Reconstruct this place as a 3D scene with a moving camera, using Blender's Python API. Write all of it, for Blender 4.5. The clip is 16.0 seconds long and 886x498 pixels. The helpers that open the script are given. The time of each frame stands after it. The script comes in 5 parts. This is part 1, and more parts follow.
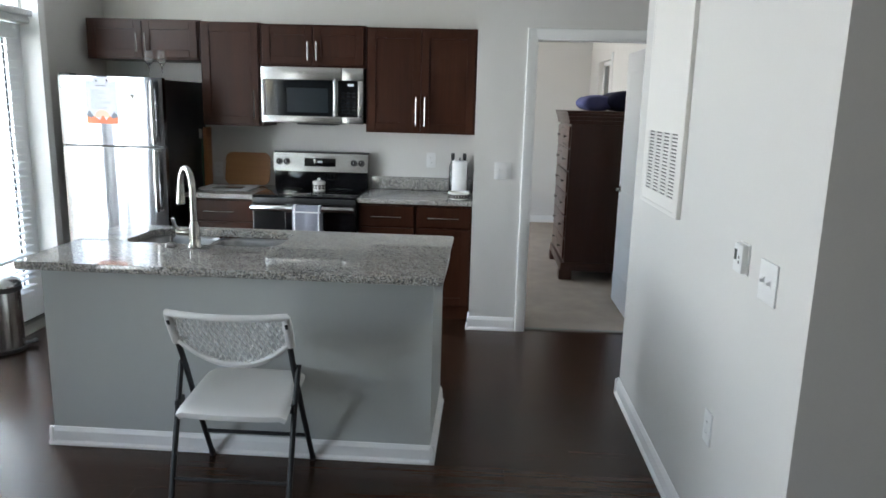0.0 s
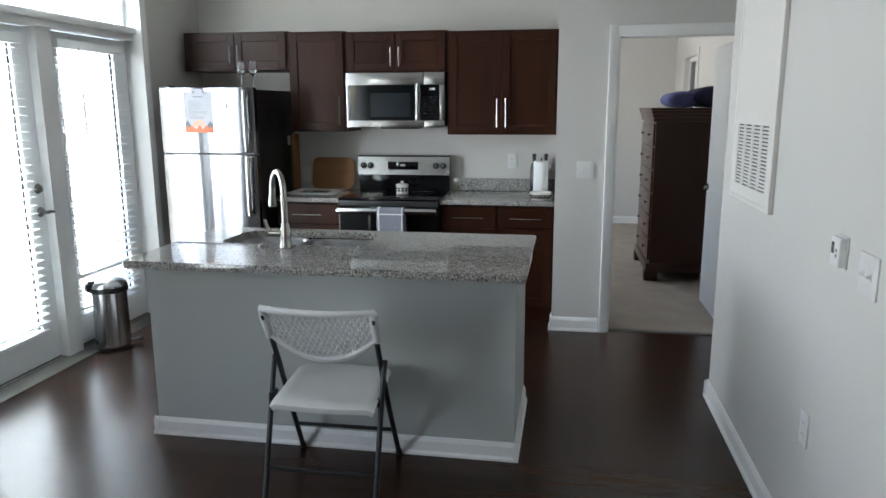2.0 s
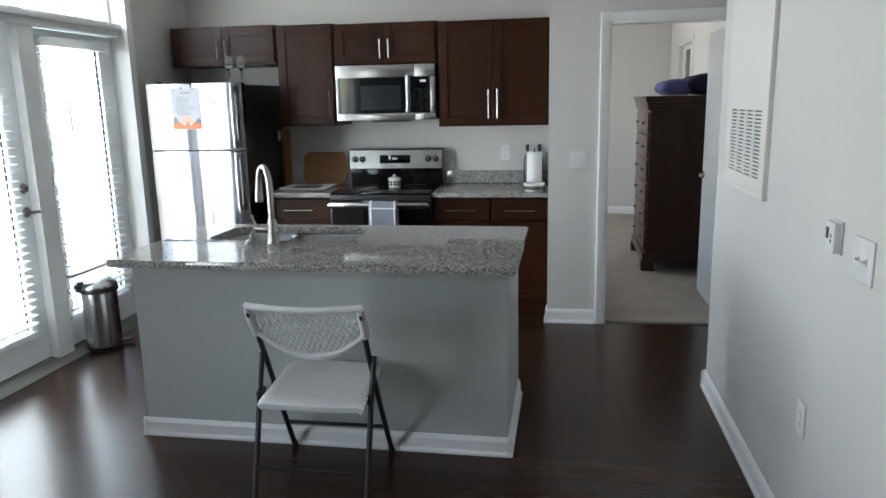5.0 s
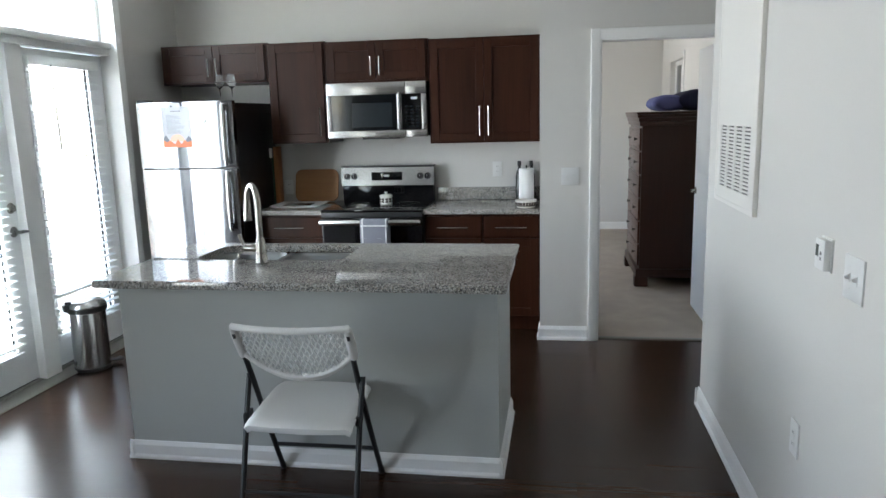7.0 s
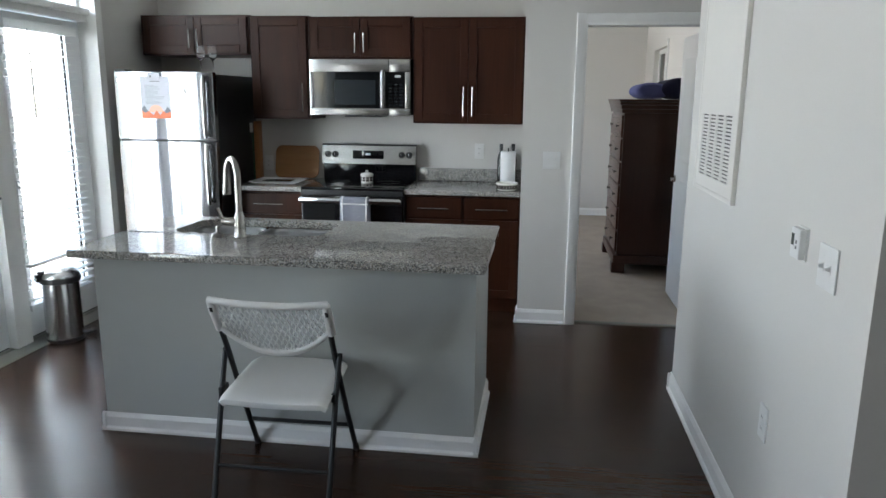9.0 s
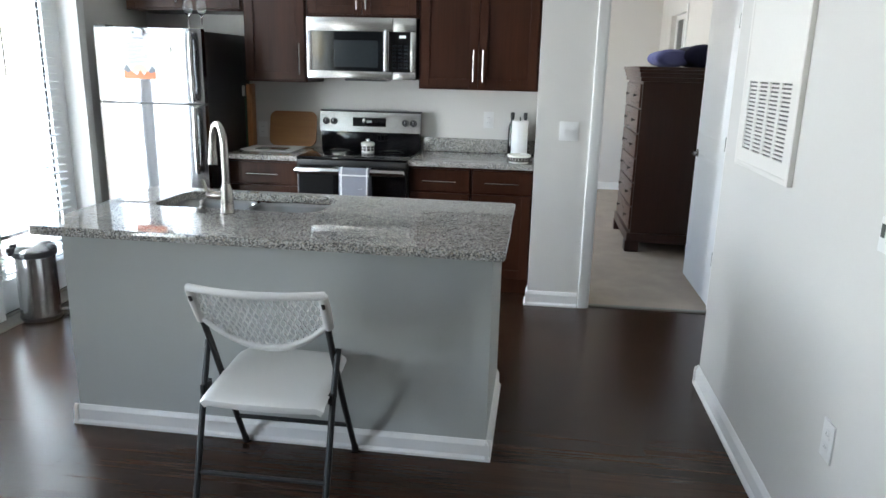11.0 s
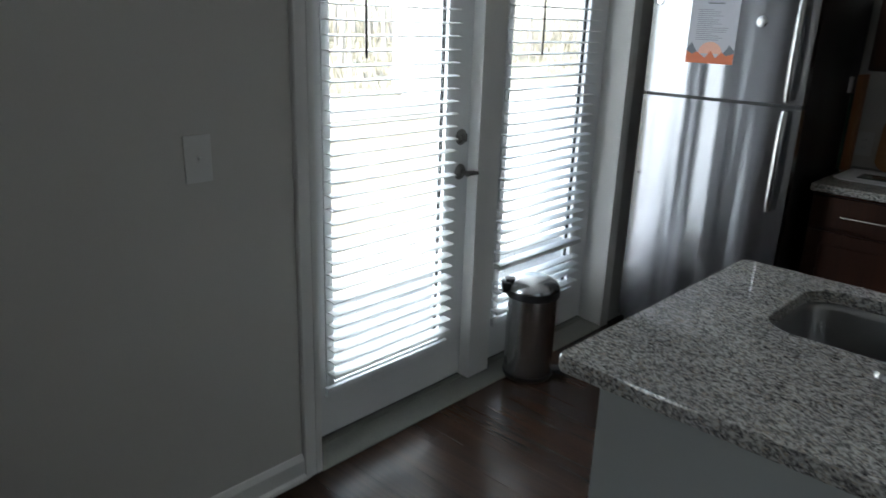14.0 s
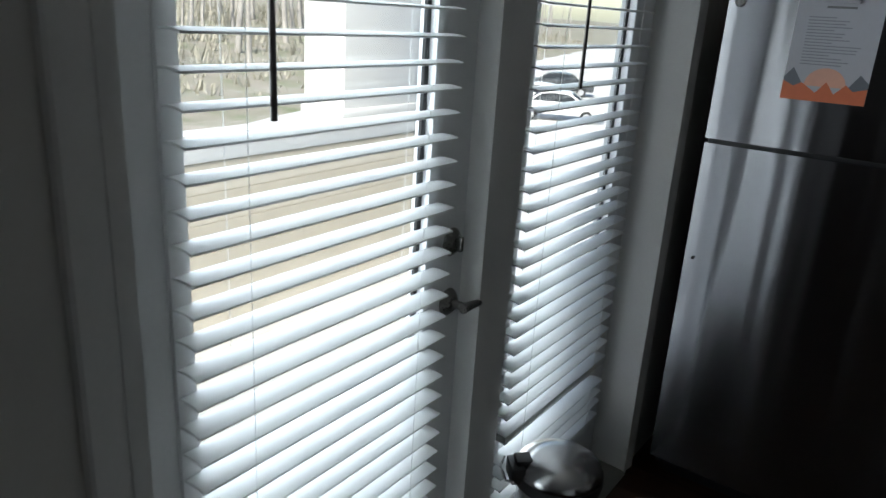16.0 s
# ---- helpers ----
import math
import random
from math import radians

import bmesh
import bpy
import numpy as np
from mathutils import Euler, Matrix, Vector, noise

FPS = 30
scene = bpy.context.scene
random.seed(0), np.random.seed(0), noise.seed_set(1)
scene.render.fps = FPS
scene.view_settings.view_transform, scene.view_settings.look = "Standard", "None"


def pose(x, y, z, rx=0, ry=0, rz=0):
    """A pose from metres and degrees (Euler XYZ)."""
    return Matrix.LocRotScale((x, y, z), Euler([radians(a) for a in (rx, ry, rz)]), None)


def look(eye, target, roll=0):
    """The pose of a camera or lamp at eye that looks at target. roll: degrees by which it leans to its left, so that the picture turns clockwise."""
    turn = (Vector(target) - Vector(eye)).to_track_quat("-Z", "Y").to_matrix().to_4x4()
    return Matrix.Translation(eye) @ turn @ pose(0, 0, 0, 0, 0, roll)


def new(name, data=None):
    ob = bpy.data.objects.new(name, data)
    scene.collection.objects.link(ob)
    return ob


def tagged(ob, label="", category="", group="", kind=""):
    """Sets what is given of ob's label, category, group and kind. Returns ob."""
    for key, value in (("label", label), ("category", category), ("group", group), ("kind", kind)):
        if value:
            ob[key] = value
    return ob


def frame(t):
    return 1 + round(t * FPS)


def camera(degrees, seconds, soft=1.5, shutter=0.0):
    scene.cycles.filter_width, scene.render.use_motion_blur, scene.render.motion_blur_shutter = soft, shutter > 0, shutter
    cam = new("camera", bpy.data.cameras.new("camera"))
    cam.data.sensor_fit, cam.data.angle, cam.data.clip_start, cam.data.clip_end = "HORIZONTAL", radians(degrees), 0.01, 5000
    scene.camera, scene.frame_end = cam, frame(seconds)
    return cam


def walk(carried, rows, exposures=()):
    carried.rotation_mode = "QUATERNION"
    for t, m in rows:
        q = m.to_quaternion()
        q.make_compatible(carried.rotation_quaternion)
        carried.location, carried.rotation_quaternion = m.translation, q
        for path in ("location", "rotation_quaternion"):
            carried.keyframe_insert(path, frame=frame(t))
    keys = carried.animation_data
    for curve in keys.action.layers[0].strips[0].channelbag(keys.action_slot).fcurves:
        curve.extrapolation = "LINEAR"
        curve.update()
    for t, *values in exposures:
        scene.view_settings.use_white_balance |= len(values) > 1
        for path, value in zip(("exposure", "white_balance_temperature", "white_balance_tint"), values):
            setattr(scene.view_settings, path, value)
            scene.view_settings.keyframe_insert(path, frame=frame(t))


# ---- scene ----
cam = camera(63.7, 16.0, shutter=0.22)
PATH = [
    (0, (0.166, -2.968, 1.607), (0.073, -1.011, 1.206), 1.5),
    (0.5, (0.212, -2.966, 1.611), (-0.013, -1.007, 1.277), 0.7),
    (1, (0.184, -2.982, 1.607), (-0.068, -1.032, 1.244), 1.0),
    (1.5, (0.17, -3.0, 1.595), (-0.039, -1.044, 1.231), 0.4),
    (2, (0.161, -3.006, 1.586), (-0.157, -1.071, 1.195), -0.2),
    (2.5, (0.169, -2.998, 1.587), (-0.154, -1.062, 1.204), -0.4),
    (3, (0.178, -2.992, 1.578), (-0.131, -1.05, 1.214), -0.2),
    (3.5, (0.179, -2.98, 1.583), (-0.161, -1.047, 1.198), -1.2),
    (6, (0.207, -2.926, 1.561), (-0.057, -0.991, 1.13), -1.0),
    (6.5, (0.202, -2.918, 1.565), (-0.035, -0.989, 1.093), -0.9),
    (7, (0.221, -2.912, 1.576), (-0.085, -0.97, 1.211), -1.5),
    (7.5, (0.216, -2.906, 1.577), (-0.068, -0.969, 1.168), -0.9),
    (8, (0.216, -2.915, 1.575), (-0.068, -0.972, 1.195), -0.7),
    (8.5, (0.206, -2.935, 1.565), (-0.084, -0.995, 1.173), -0.1),
    (9, (0.213, -2.916, 1.564), (-0.032, -0.974, 1.15), 0.5),
    (11.5, (0.023, -2.38, 1.532), (-0.222, -0.471, 0.991), 1.7),
    (12, (-0.106, -2.148, 1.539), (-0.564, -0.295, 0.941), 2.6),
    (12.5, (-0.282, -1.924, 1.531), (-1.036, -0.172, 0.928), 1.0),
    (13, (-0.472, -1.673, 1.509), (-1.28, 0.033, 0.849), 4.3),
    (13.5, (-0.72, -1.476, 1.511), (-1.781, 0.09, 0.861), 3.8),
    (14, (-1.049, -1.286, 1.556), (-2.345, 0.108, 0.943), 2.0),
    (14.5, (-1.279, -1.059, 1.542), (-2.637, 0.312, 1.017), 1.9),
    (15, (-1.547, -0.817, 1.532), (-2.862, 0.583, 0.974), 2.8),
    (15.5, (-1.919, -0.609, 1.562), (-3.11, 0.879, 0.954), 4.6),
    (16, (-2.126, -0.373, 1.583), (-3.215, 1.183, 0.956), 3.6),
]
walk(cam, [(t, look(eye, target, roll)) for t, eye, target, roll in PATH],
     exposures=[(0.0, 3.42), (0.5, 3.05), (1.0, 2.95), (1.5, 2.97), (2.0, 3.15), (3.5, 3.17), (6.5, 3.22), (7.0, 3.32), (8.5, 3.22), (9.0, 3.15), (11.5, 3.75), (12.5, 3.05), (13.0, 2.3), (13.5, 2.52), (14.0, 1.75), (14.5, 1.45), (15.0, 1.08), (15.5, 0.90), (16.0, 0.60)])

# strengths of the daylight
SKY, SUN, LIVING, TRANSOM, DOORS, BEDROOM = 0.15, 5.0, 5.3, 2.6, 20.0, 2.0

# ---------------------------------------------------------------- light
world = bpy.data.worlds.new("sky")
scene.world = world
world.use_nodes = True
wn = world.node_tree
sky = wn.nodes.new("ShaderNodeTexSky")
sky.sky_type = "NISHITA"
sky.sun_disc = False
sky.sun_elevation, sky.sun_rotation = radians(42), radians(160)
wn.nodes["Background"].inputs["Strength"].default_value = SKY
wn.links.new(sky.outputs[0], wn.nodes["Background"].inputs["Color"])


def lamp(name, kind, m, energy, color, size=(1, 1)):
    data = bpy.data.lights.new(name, kind)
    data.energy, data.color = energy, color
    if kind == "AREA":
        data.shape, data.size, data.size_y = "RECTANGLE", size[0], size[1]
    else:
        data.angle = radians(0.6)
    ob = new(name, data)
    ob.matrix_world = m
    return ob


lamp("sun", "SUN", look((14, -40, 38), (0, 0, 0)), SUN, (1.0, 0.95, 0.87))
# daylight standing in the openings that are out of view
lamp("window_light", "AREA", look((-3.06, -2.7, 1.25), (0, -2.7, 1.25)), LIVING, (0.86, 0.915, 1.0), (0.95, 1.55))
lamp("transom_light", "AREA", look((-3.10, 0.98, 2.37), (0, 0.98, 2.37)), TRANSOM, (0.90, 0.96, 1.0), (1.8, 0.42))
lamp("door_light", "AREA", look((-3.07, 0.76, 1.15), (0, 0.76, 1.15)), DOORS, (0.835, 0.905, 1.0), (1.34, 1.8))
lamp("bedroom_light", "AREA", look((-1.10, 5.0, 1.5), (1, 5.0, 1.5)), BEDROOM, (0.95, 0.98, 1.0), (1.6, 1.4))

# ---------------------------------------------------------------- materials


def node_mat(name):
    m = bpy.data.materials.new(name)
    m.use_nodes = True
    nt = m.node_tree
    return m, nt, nt.nodes["Principled BSDF"]


def noise_tex(nt, scale, stretch=(1, 1, 1), detail=4.0, rough=0.55, shift=0.0):
    """Noise in world metres, stretched along the axes."""
    geo = nt.nodes.new("ShaderNodeNewGeometry")
    mp = nt.nodes.new("ShaderNodeMapping")
    mp.inputs["Scale"].default_value = stretch
    mp.inputs["Location"].default_value = (shift, shift * 1.7, shift * 0.6)
    tx = nt.nodes.new("ShaderNodeTexNoise")
    tx.inputs["Scale"].default_value, tx.inputs["Detail"].default_value = scale, detail
    tx.inputs["Roughness"].default_value = rough
    nt.links.new(geo.outputs["Position"], mp.inputs["Vector"])
    nt.links.new(mp.outputs[0], tx.inputs["Vector"])
    return tx.outputs["Fac"]


def ramp(nt, fac, stops):
    r = nt.nodes.new("ShaderNodeValToRGB")
    while len(r.color_ramp.elements) < len(stops):
        r.color_ramp.elements.new(0.5)
    for e, (p, c) in zip(r.color_ramp.elements, stops):
        e.position = p
        e.color = (*c, 1) if len(c) == 3 else c
    nt.links.new(fac, r.inputs[0])
    return r.outputs["Color"]


def mix(nt, a, b, fac, blend="MIX"):
    n = nt.nodes.new("ShaderNodeMix")
    n.data_type, n.blend_type = "RGBA", blend
    for sock, v in ((n.inputs[0], fac), (n.inputs[6], a), (n.inputs[7], b)):
        if isinstance(v, (int, float)):
            sock.default_value = v
        elif isinstance(v, tuple):
            sock.default_value = (*v, 1)
        else:
            nt.links.new(v, sock)
    return n.outputs[2]


def bump(nt, bsdf, height, strength, dist=0.002):
    b = nt.nodes.new("ShaderNodeBump")
    b.inputs["Strength"].default_value, b.inputs["Distance"].default_value = strength, dist
    nt.links.new(height, b.inputs["Height"])
    nt.links.new(b.outputs[0], bsdf.inputs["Normal"])


def plain(name, color, rough=0.5, metal=0.0, vary=0.08, grain=60.0, relief=0.1, spec=0.5, stretch=(1, 1, 1), coarse=3.0):
    """A surface with fine grain and coarse stains round one base colour."""
    m, nt, b = node_mat(name)
    dark = tuple(max(0.0, c * (1 - vary)) for c in color)
    lite = tuple(min(1.0, c * (1 + vary)) for c in color)
    big = noise_tex(nt, coarse, stretch, 3)
    fine = noise_tex(nt, grain, stretch, 5, shift=3.1)
    c1 = ramp(nt, big, [(0.3, dark), (0.7, lite)])
    c2 = ramp(nt, fine, [(0.3, dark), (0.7, lite)])
    nt.links.new(mix(nt, c1, c2, 0.5), b.inputs["Base Color"])
    r = ramp(nt, big, [(0.3, (rough * 0.88,) * 3), (0.7, (min(1, rough * 1.12),) * 3)])
    nt.links.new(r, b.inputs["Roughness"])
    b.inputs["Metallic"].default_value = metal
    b.inputs["Specular IOR Level"].default_value = spec
    if relief:
        bump(nt, b, fine, relief)
    return m


def make_wood(name, dark, lite, rough, along, scale=9.0, by_object=0.0, coat=0.0, relief=0.12, spec=0.35, rvar=0.22):
    """Wood whose grain runs along x, y or z."""
    m, nt, b = node_mat(name)
    st = {"x": (0.10, 1, 1), "y": (1, 0.10, 1), "z": (1, 1, 0.10)}[along]
    st2 = {"x": (0.03, 1, 1), "y": (1, 0.03, 1), "z": (1, 1, 0.03)}[along]
    g = noise_tex(nt, scale, st, 6, 0.65)
    f = noise_tex(nt, scale * 14, st2, 4, 0.6, 5.0)
    mid = tuple((a + c) / 2 for a, c in zip(dark, lite))
    c1 = ramp(nt, g, [(0.28, dark), (0.5, mid), (0.74, lite)])
    c2 = ramp(nt, f, [(0.3, dark), (0.7, lite)])
    col = mix(nt, c1, c2, 0.35)
    if by_object:
        info = nt.nodes.new("ShaderNodeObjectInfo")
        lo, hi = 1 - by_object, 1 + by_object
        tone = ramp(nt, info.outputs["Random"], [(0.0, (lo, lo, lo)), (1.0, (1.0, 1.0, 1.0))])
        col = mix(nt, col, tone, 1.0, "MULTIPLY")
    nt.links.new(col, b.inputs["Base Color"])
    rr = ramp(nt, f, [(0.2, (rough * (1 - rvar),) * 3), (0.8, (min(1, rough * (1 + rvar)),) * 3)])
    nt.links.new(rr, b.inputs["Roughness"])
    b.inputs["Specular IOR Level"].default_value = spec
    b.inputs["Coat Weight"].default_value = coat
    b.inputs["Coat Roughness"].default_value = 0.25
    if relief:
        bump(nt, b, f, relief, 0.001)
    return m


def make_granite():
    m, nt, b = node_mat("granite")
    geo = nt.nodes.new("ShaderNodeNewGeometry")
    warp = nt.nodes.new("ShaderNodeTexNoise")
    warp.inputs["Scale"].default_value, warp.inputs["Detail"].default_value = 60.0, 2.0
    nt.links.new(geo.outputs["Position"], warp.inputs["Vector"])
    vec = mix(nt, geo.outputs["Position"], warp.outputs["Color"], 0.012)
    cells = []
    for s in (215.0, 400.0):
        v = nt.nodes.new("ShaderNodeTexVoronoi")
        v.inputs["Scale"].default_value = s
        nt.links.new(vec, v.inputs["Vector"])
        sep = nt.nodes.new("ShaderNodeSeparateColor")
        nt.links.new(v.outputs["Color"], sep.inputs[0])
        cells.append(sep.outputs[0])
    base = ramp(nt, cells[0], [(0.0, (0.012, 0.012, 0.014)), (0.25, (0.030, 0.030, 0.033)), (0.28, (0.16, 0.155, 0.15)), (0.48, (0.27, 0.265, 0.25)), (0.52, (0.50, 0.49, 0.46)), (0.8, (0.62, 0.61, 0.58)), (0.93, (0.40, 0.34, 0.27))])
    fleck = ramp(nt, cells[1], [(0.0, (0.012, 0.012, 0.014)), (0.28, (0.03, 0.03, 0.033)), (0.31, (0.30, 0.295, 0.28)), (0.7, (0.58, 0.57, 0.54))])
    cloud = ramp(nt, noise_tex(nt, 9.0, (1, 1, 1), 4), [(0.3, (0.84, 0.84, 0.85)), (0.7, (1.0, 0.99, 0.97))])
    nt.links.new(mix(nt, mix(nt, base, fleck, 0.32), cloud, 1.0, "MULTIPLY"), b.inputs["Base Color"])
    b.inputs["Roughness"].default_value = 0.022
    b.inputs["Specular IOR Level"].default_value = 0.55
    return m


def make_steel(name, tone, rough, streak, wavy=0.0, relief=0.05, smear=0.0):
    """Brushed metal: fine scratches across, slow waves where the sheet bows."""
    m, nt, b = node_mat(name)
    f = noise_tex(nt, 240.0, streak, 3, 0.7)
    nt.links.new(ramp(nt, f, [(0.3, tuple(t * 0.88 for t in tone)), (0.7, tone)]), b.inputs["Base Color"])
    b.inputs["Metallic"].default_value = 1.0
    nt.links.new(ramp(nt, f, [(0.3, (rough * 0.8,) * 3), (0.7, (rough * 1.25,) * 3)]), b.inputs["Roughness"])
    if smear:
        for link in list(b.inputs["Roughness"].links) + list(b.inputs["Base Color"].links):
            nt.links.remove(link)
        # upright tone streaks put smeared reflections into the steel's colour
        reflect_streaks = noise_tex(nt, 9.0, (1.0, 1.0, 0.02), 2, 0.5, 3.0)
        nt.links.new(ramp(nt, reflect_streaks, [(0.3, tuple(t * 0.90 for t in tone)), (0.7, tone)]), b.inputs["Base Color"])
        b.inputs["Roughness"].default_value = rough
        up = nt.nodes.new("ShaderNodeCombineXYZ")
        up.inputs[2].default_value = 1.0
        nt.links.new(up.outputs[0], b.inputs["Tangent"])
        b.inputs["Anisotropic"].default_value = smear
    b1 = nt.nodes.new("ShaderNodeBump")
    b1.inputs["Strength"].default_value, b1.inputs["Distance"].default_value = relief, 0.001
    nt.links.new(f, b1.inputs["Height"])
    if wavy:
        w = noise_tex(nt, 5.6, (1.0, 1.0, 0.05), 1.5, 0.4, 2.0)
        b2 = nt.nodes.new("ShaderNodeBump")
        b2.inputs["Strength"].default_value, b2.inputs["Distance"].default_value = wavy, 0.02
        nt.links.new(w, b2.inputs["Height"])
        nt.links.new(b2.outputs[0], b1.inputs["Normal"])
    nt.links.new(b1.outputs[0], b.inputs["Normal"])
    return m


def make_glass(name, tint=(1, 1, 1), rough=0.0):
    m, nt, b = node_mat(name)
    b.inputs["Base Color"].default_value = (*tint, 1)
    b.inputs["Roughness"].default_value = rough
    b.inputs["Transmission Weight"].default_value = 1.0
    b.inputs["IOR"].default_value = 1.45
    return m


def make_pane():
    """Thin clear window glass: see-through with a gloss that grows at grazing angles."""
    m, nt, b = node_mat("window_glass")
    out = nt.nodes["Material Output"]
    tr = nt.nodes.new("ShaderNodeBsdfTransparent")
    tr.inputs[0].default_value = (0.95, 0.97, 0.96, 1)
    gl = nt.nodes.new("ShaderNodeBsdfGlossy")
    gl.inputs["Roughness"].default_value = 0.02
    lw = nt.nodes.new("ShaderNodeLayerWeight")
    lw.inputs[0].default_value = 0.5
    pw = nt.nodes.new("ShaderNodeMath")
    pw.operation = "POWER"
    pw.inputs[1].default_value = 4.0
    nt.links.new(lw.outputs["Facing"], pw.inputs[0])
    fr = nt.nodes.new("ShaderNodeMath")
    fr.operation = "MULTIPLY_ADD"
    fr.inputs[1].default_value, fr.inputs[2].default_value = 0.5, 0.03
    nt.links.new(pw.outputs[0], fr.inputs[0])
    mx = nt.nodes.new("ShaderNodeMixShader")
    nt.links.new(fr.outputs[0], mx.inputs[0])
    nt.links.new(tr.outputs[0], mx.inputs[1])
    nt.links.new(gl.outputs[0], mx.inputs[2])
    nt.links.new(mx.outputs[0], out.inputs["Surface"])
    return m


def make_slat():
    m, nt, b = node_mat("blind_slat")
    nt.links.new(ramp(nt, noise_tex(nt, 30.0, (1, 0.1, 1), 3), [(0.3, (0.78, 0.79, 0.79)), (0.7, (0.86, 0.86, 0.85))]), b.inputs["Base Color"])
    b.inputs["Roughness"].default_value = 0.38
    tl = nt.nodes.new("ShaderNodeBsdfTranslucent")
    tl.inputs[0].default_value = (0.8, 0.82, 0.8, 1)
    mx = nt.nodes.new("ShaderNodeMixShader")
    mx.inputs[0].default_value = 0.35
    nt.links.new(b.outputs[0], mx.inputs[1])
    nt.links.new(tl.outputs[0], mx.inputs[2])
    nt.links.new(mx.outputs[0], nt.nodes["Material Output"].inputs["Surface"])
    return m


def make_ground():
    """Pale sunlit paving, with grass and leaf litter beyond a slanting line."""
    m, nt, b = node_mat("ground")
    geo = nt.nodes.new("ShaderNodeNewGeometry")
    dot = nt.nodes.new("ShaderNodeVectorMath")
    dot.operation = "DOT_PRODUCT"
    dot.inputs[1].default_value = (-0.95, -0.31, 0)
    nt.links.new(geo.outputs["Position"], dot.inputs[0])
    step = nt.nodes.new("ShaderNodeMath")
    step.operation = "GREATER_THAN"
    step.inputs[1].default_value = 18.5
    nt.links.new(dot.outputs["Value"], step.inputs[0])
    pave = ramp(nt, noise_tex(nt, 0.6, (1, 1, 1), 6), [(0.3, (0.60, 0.59, 0.57)), (0.7, (0.70, 0.69, 0.67))])
    n = noise_tex(nt, 0.45, (1, 1, 1), 7, 0.65, 2.0)
    grass = ramp(nt, n, [(0.36, (0.36, 0.32, 0.27)), (0.52, (0.29, 0.27, 0.21)), (0.66, (0.20, 0.22, 0.13))])
    nt.links.new(mix(nt, pave, grass, step.outputs[0]), b.inputs["Base Color"])
    b.inputs["Roughness"].default_value = 0.9
    bump(nt, b, noise_tex(nt, 6.0, (1, 1, 1), 5), 0.5, 0.05)
    return m


M_WALL = plain("wall_paint", (0.61, 0.595, 0.565), 0.62, vary=0.025, grain=160.0, relief=0.10, coarse=1.2)
M_ISLAND = plain("island_paint", (0.45, 0.468, 0.452), 0.6, vary=0.025, grain=160.0, relief=0.10, coarse=1.2)
M_TRIM = plain("trim_paint", (0.80, 0.80, 0.785), 0.38, vary=0.03, grain=120.0, relief=0.05)
M_DOOR = plain("door_paint", (0.77, 0.78, 0.785), 0.40, vary=0.03, grain=120.0, relief=0.05)
M_CEIL = plain("ceiling_paint", (0.78, 0.775, 0.76), 0.85, vary=0.03, grain=90.0, relief=0.25)
M_PLANK = make_wood("dark_plank", (0.018, 0.0085, 0.0050), (0.068, 0.0330, 0.0195), 0.25, "x", 6.0, by_object=0.24, spec=0.27, relief=0.0, rvar=0.05)
M_JOINT = plain("plank_joint", (0.022, 0.012, 0.008), 0.8)
M_CAB = make_wood("cabinet_wood", (0.0145, 0.0042, 0.0018), (0.050, 0.0150, 0.0062), 0.40, "z", 7.0, coat=0.0, spec=0.2)
M_GRANITE = make_granite()
M_FRIDGE = make_steel("fridge_steel", (0.25, 0.25, 0.265), 0.21, (0.012, 0.012, 1.0), wavy=0.7, relief=0.0, smear=0.88)
M_STEEL = make_steel("brushed_steel", (0.55, 0.545, 0.53), 0.22, (0.015, 0.015, 1.0), relief=0.06)
M_BINSTEEL = make_steel("bin_steel", (0.50, 0.505, 0.51), 0.22, (1.0, 1.0, 0.02), relief=0.03)
M_SINK = make_steel("sink_steel", (0.33, 0.33, 0.325), 0.34, (0.05, 1.0, 0.05), relief=0.05)
M_NICKEL = make_steel("satin_nickel", (0.43, 0.41, 0.38), 0.22, (1, 1, 0.05), relief=0.02)
M_CHROME = make_steel("chrome", (0.75, 0.75, 0.75), 0.07, (1, 1, 1), relief=0.0)
M_DKMETAL = plain("dark_bronze_metal", (0.10, 0.095, 0.09), 0.35, metal=0.9, vary=0.1)
M_PEWTER = make_steel("aged_pewter", (0.26, 0.25, 0.24), 0.28, (1, 1, 1), relief=0.02)
M_BLACK = plain("black_plastic", (0.016, 0.016, 0.017), 0.42, vary=0.15, relief=0.08)
M_FRBLACK = plain("black_textured_side", (0.010, 0.010, 0.011), 0.38, vary=0.15, grain=350.0, relief=0.3)
M_BGLASS = plain("black_glass", (0.006, 0.006, 0.007), 0.05, vary=0.1, relief=0.0, spec=0.6)
M_MWGLASS = plain("microwave_glass", (0.006, 0.007, 0.008), 0.06, vary=0.1, relief=0.0, spec=0.3)
M_MESH = plain("grey_window_mesh", (0.020, 0.024, 0.027), 0.12, vary=0.1, relief=0.0, spec=0.25)
M_ICON = plain("pale_print", (0.72, 0.74, 0.75), 0.5, vary=0.03, relief=0.0)
M_GREYPRINT = plain("grey_print", (0.18, 0.18, 0.18), 0.6, vary=0.05, relief=0.0)
M_CHAIR = plain("white_moulded_plastic", (0.70, 0.70, 0.685), 0.45, vary=0.03, grain=220.0, relief=0.12)
M_TUBE = plain("dark_grey_steel_tube", (0.022, 0.024, 0.026), 0.38, metal=0.3, vary=0.12)
M_SLAT = make_slat()
M_PANE = make_pane()
M_CLEAR = make_glass("clear_glass", (0.98, 0.99, 0.99))
M_SILL = plain("threshold_metal", (0.18, 0.18, 0.16), 0.45, metal=0.2, vary=0.12, grain=90.0)
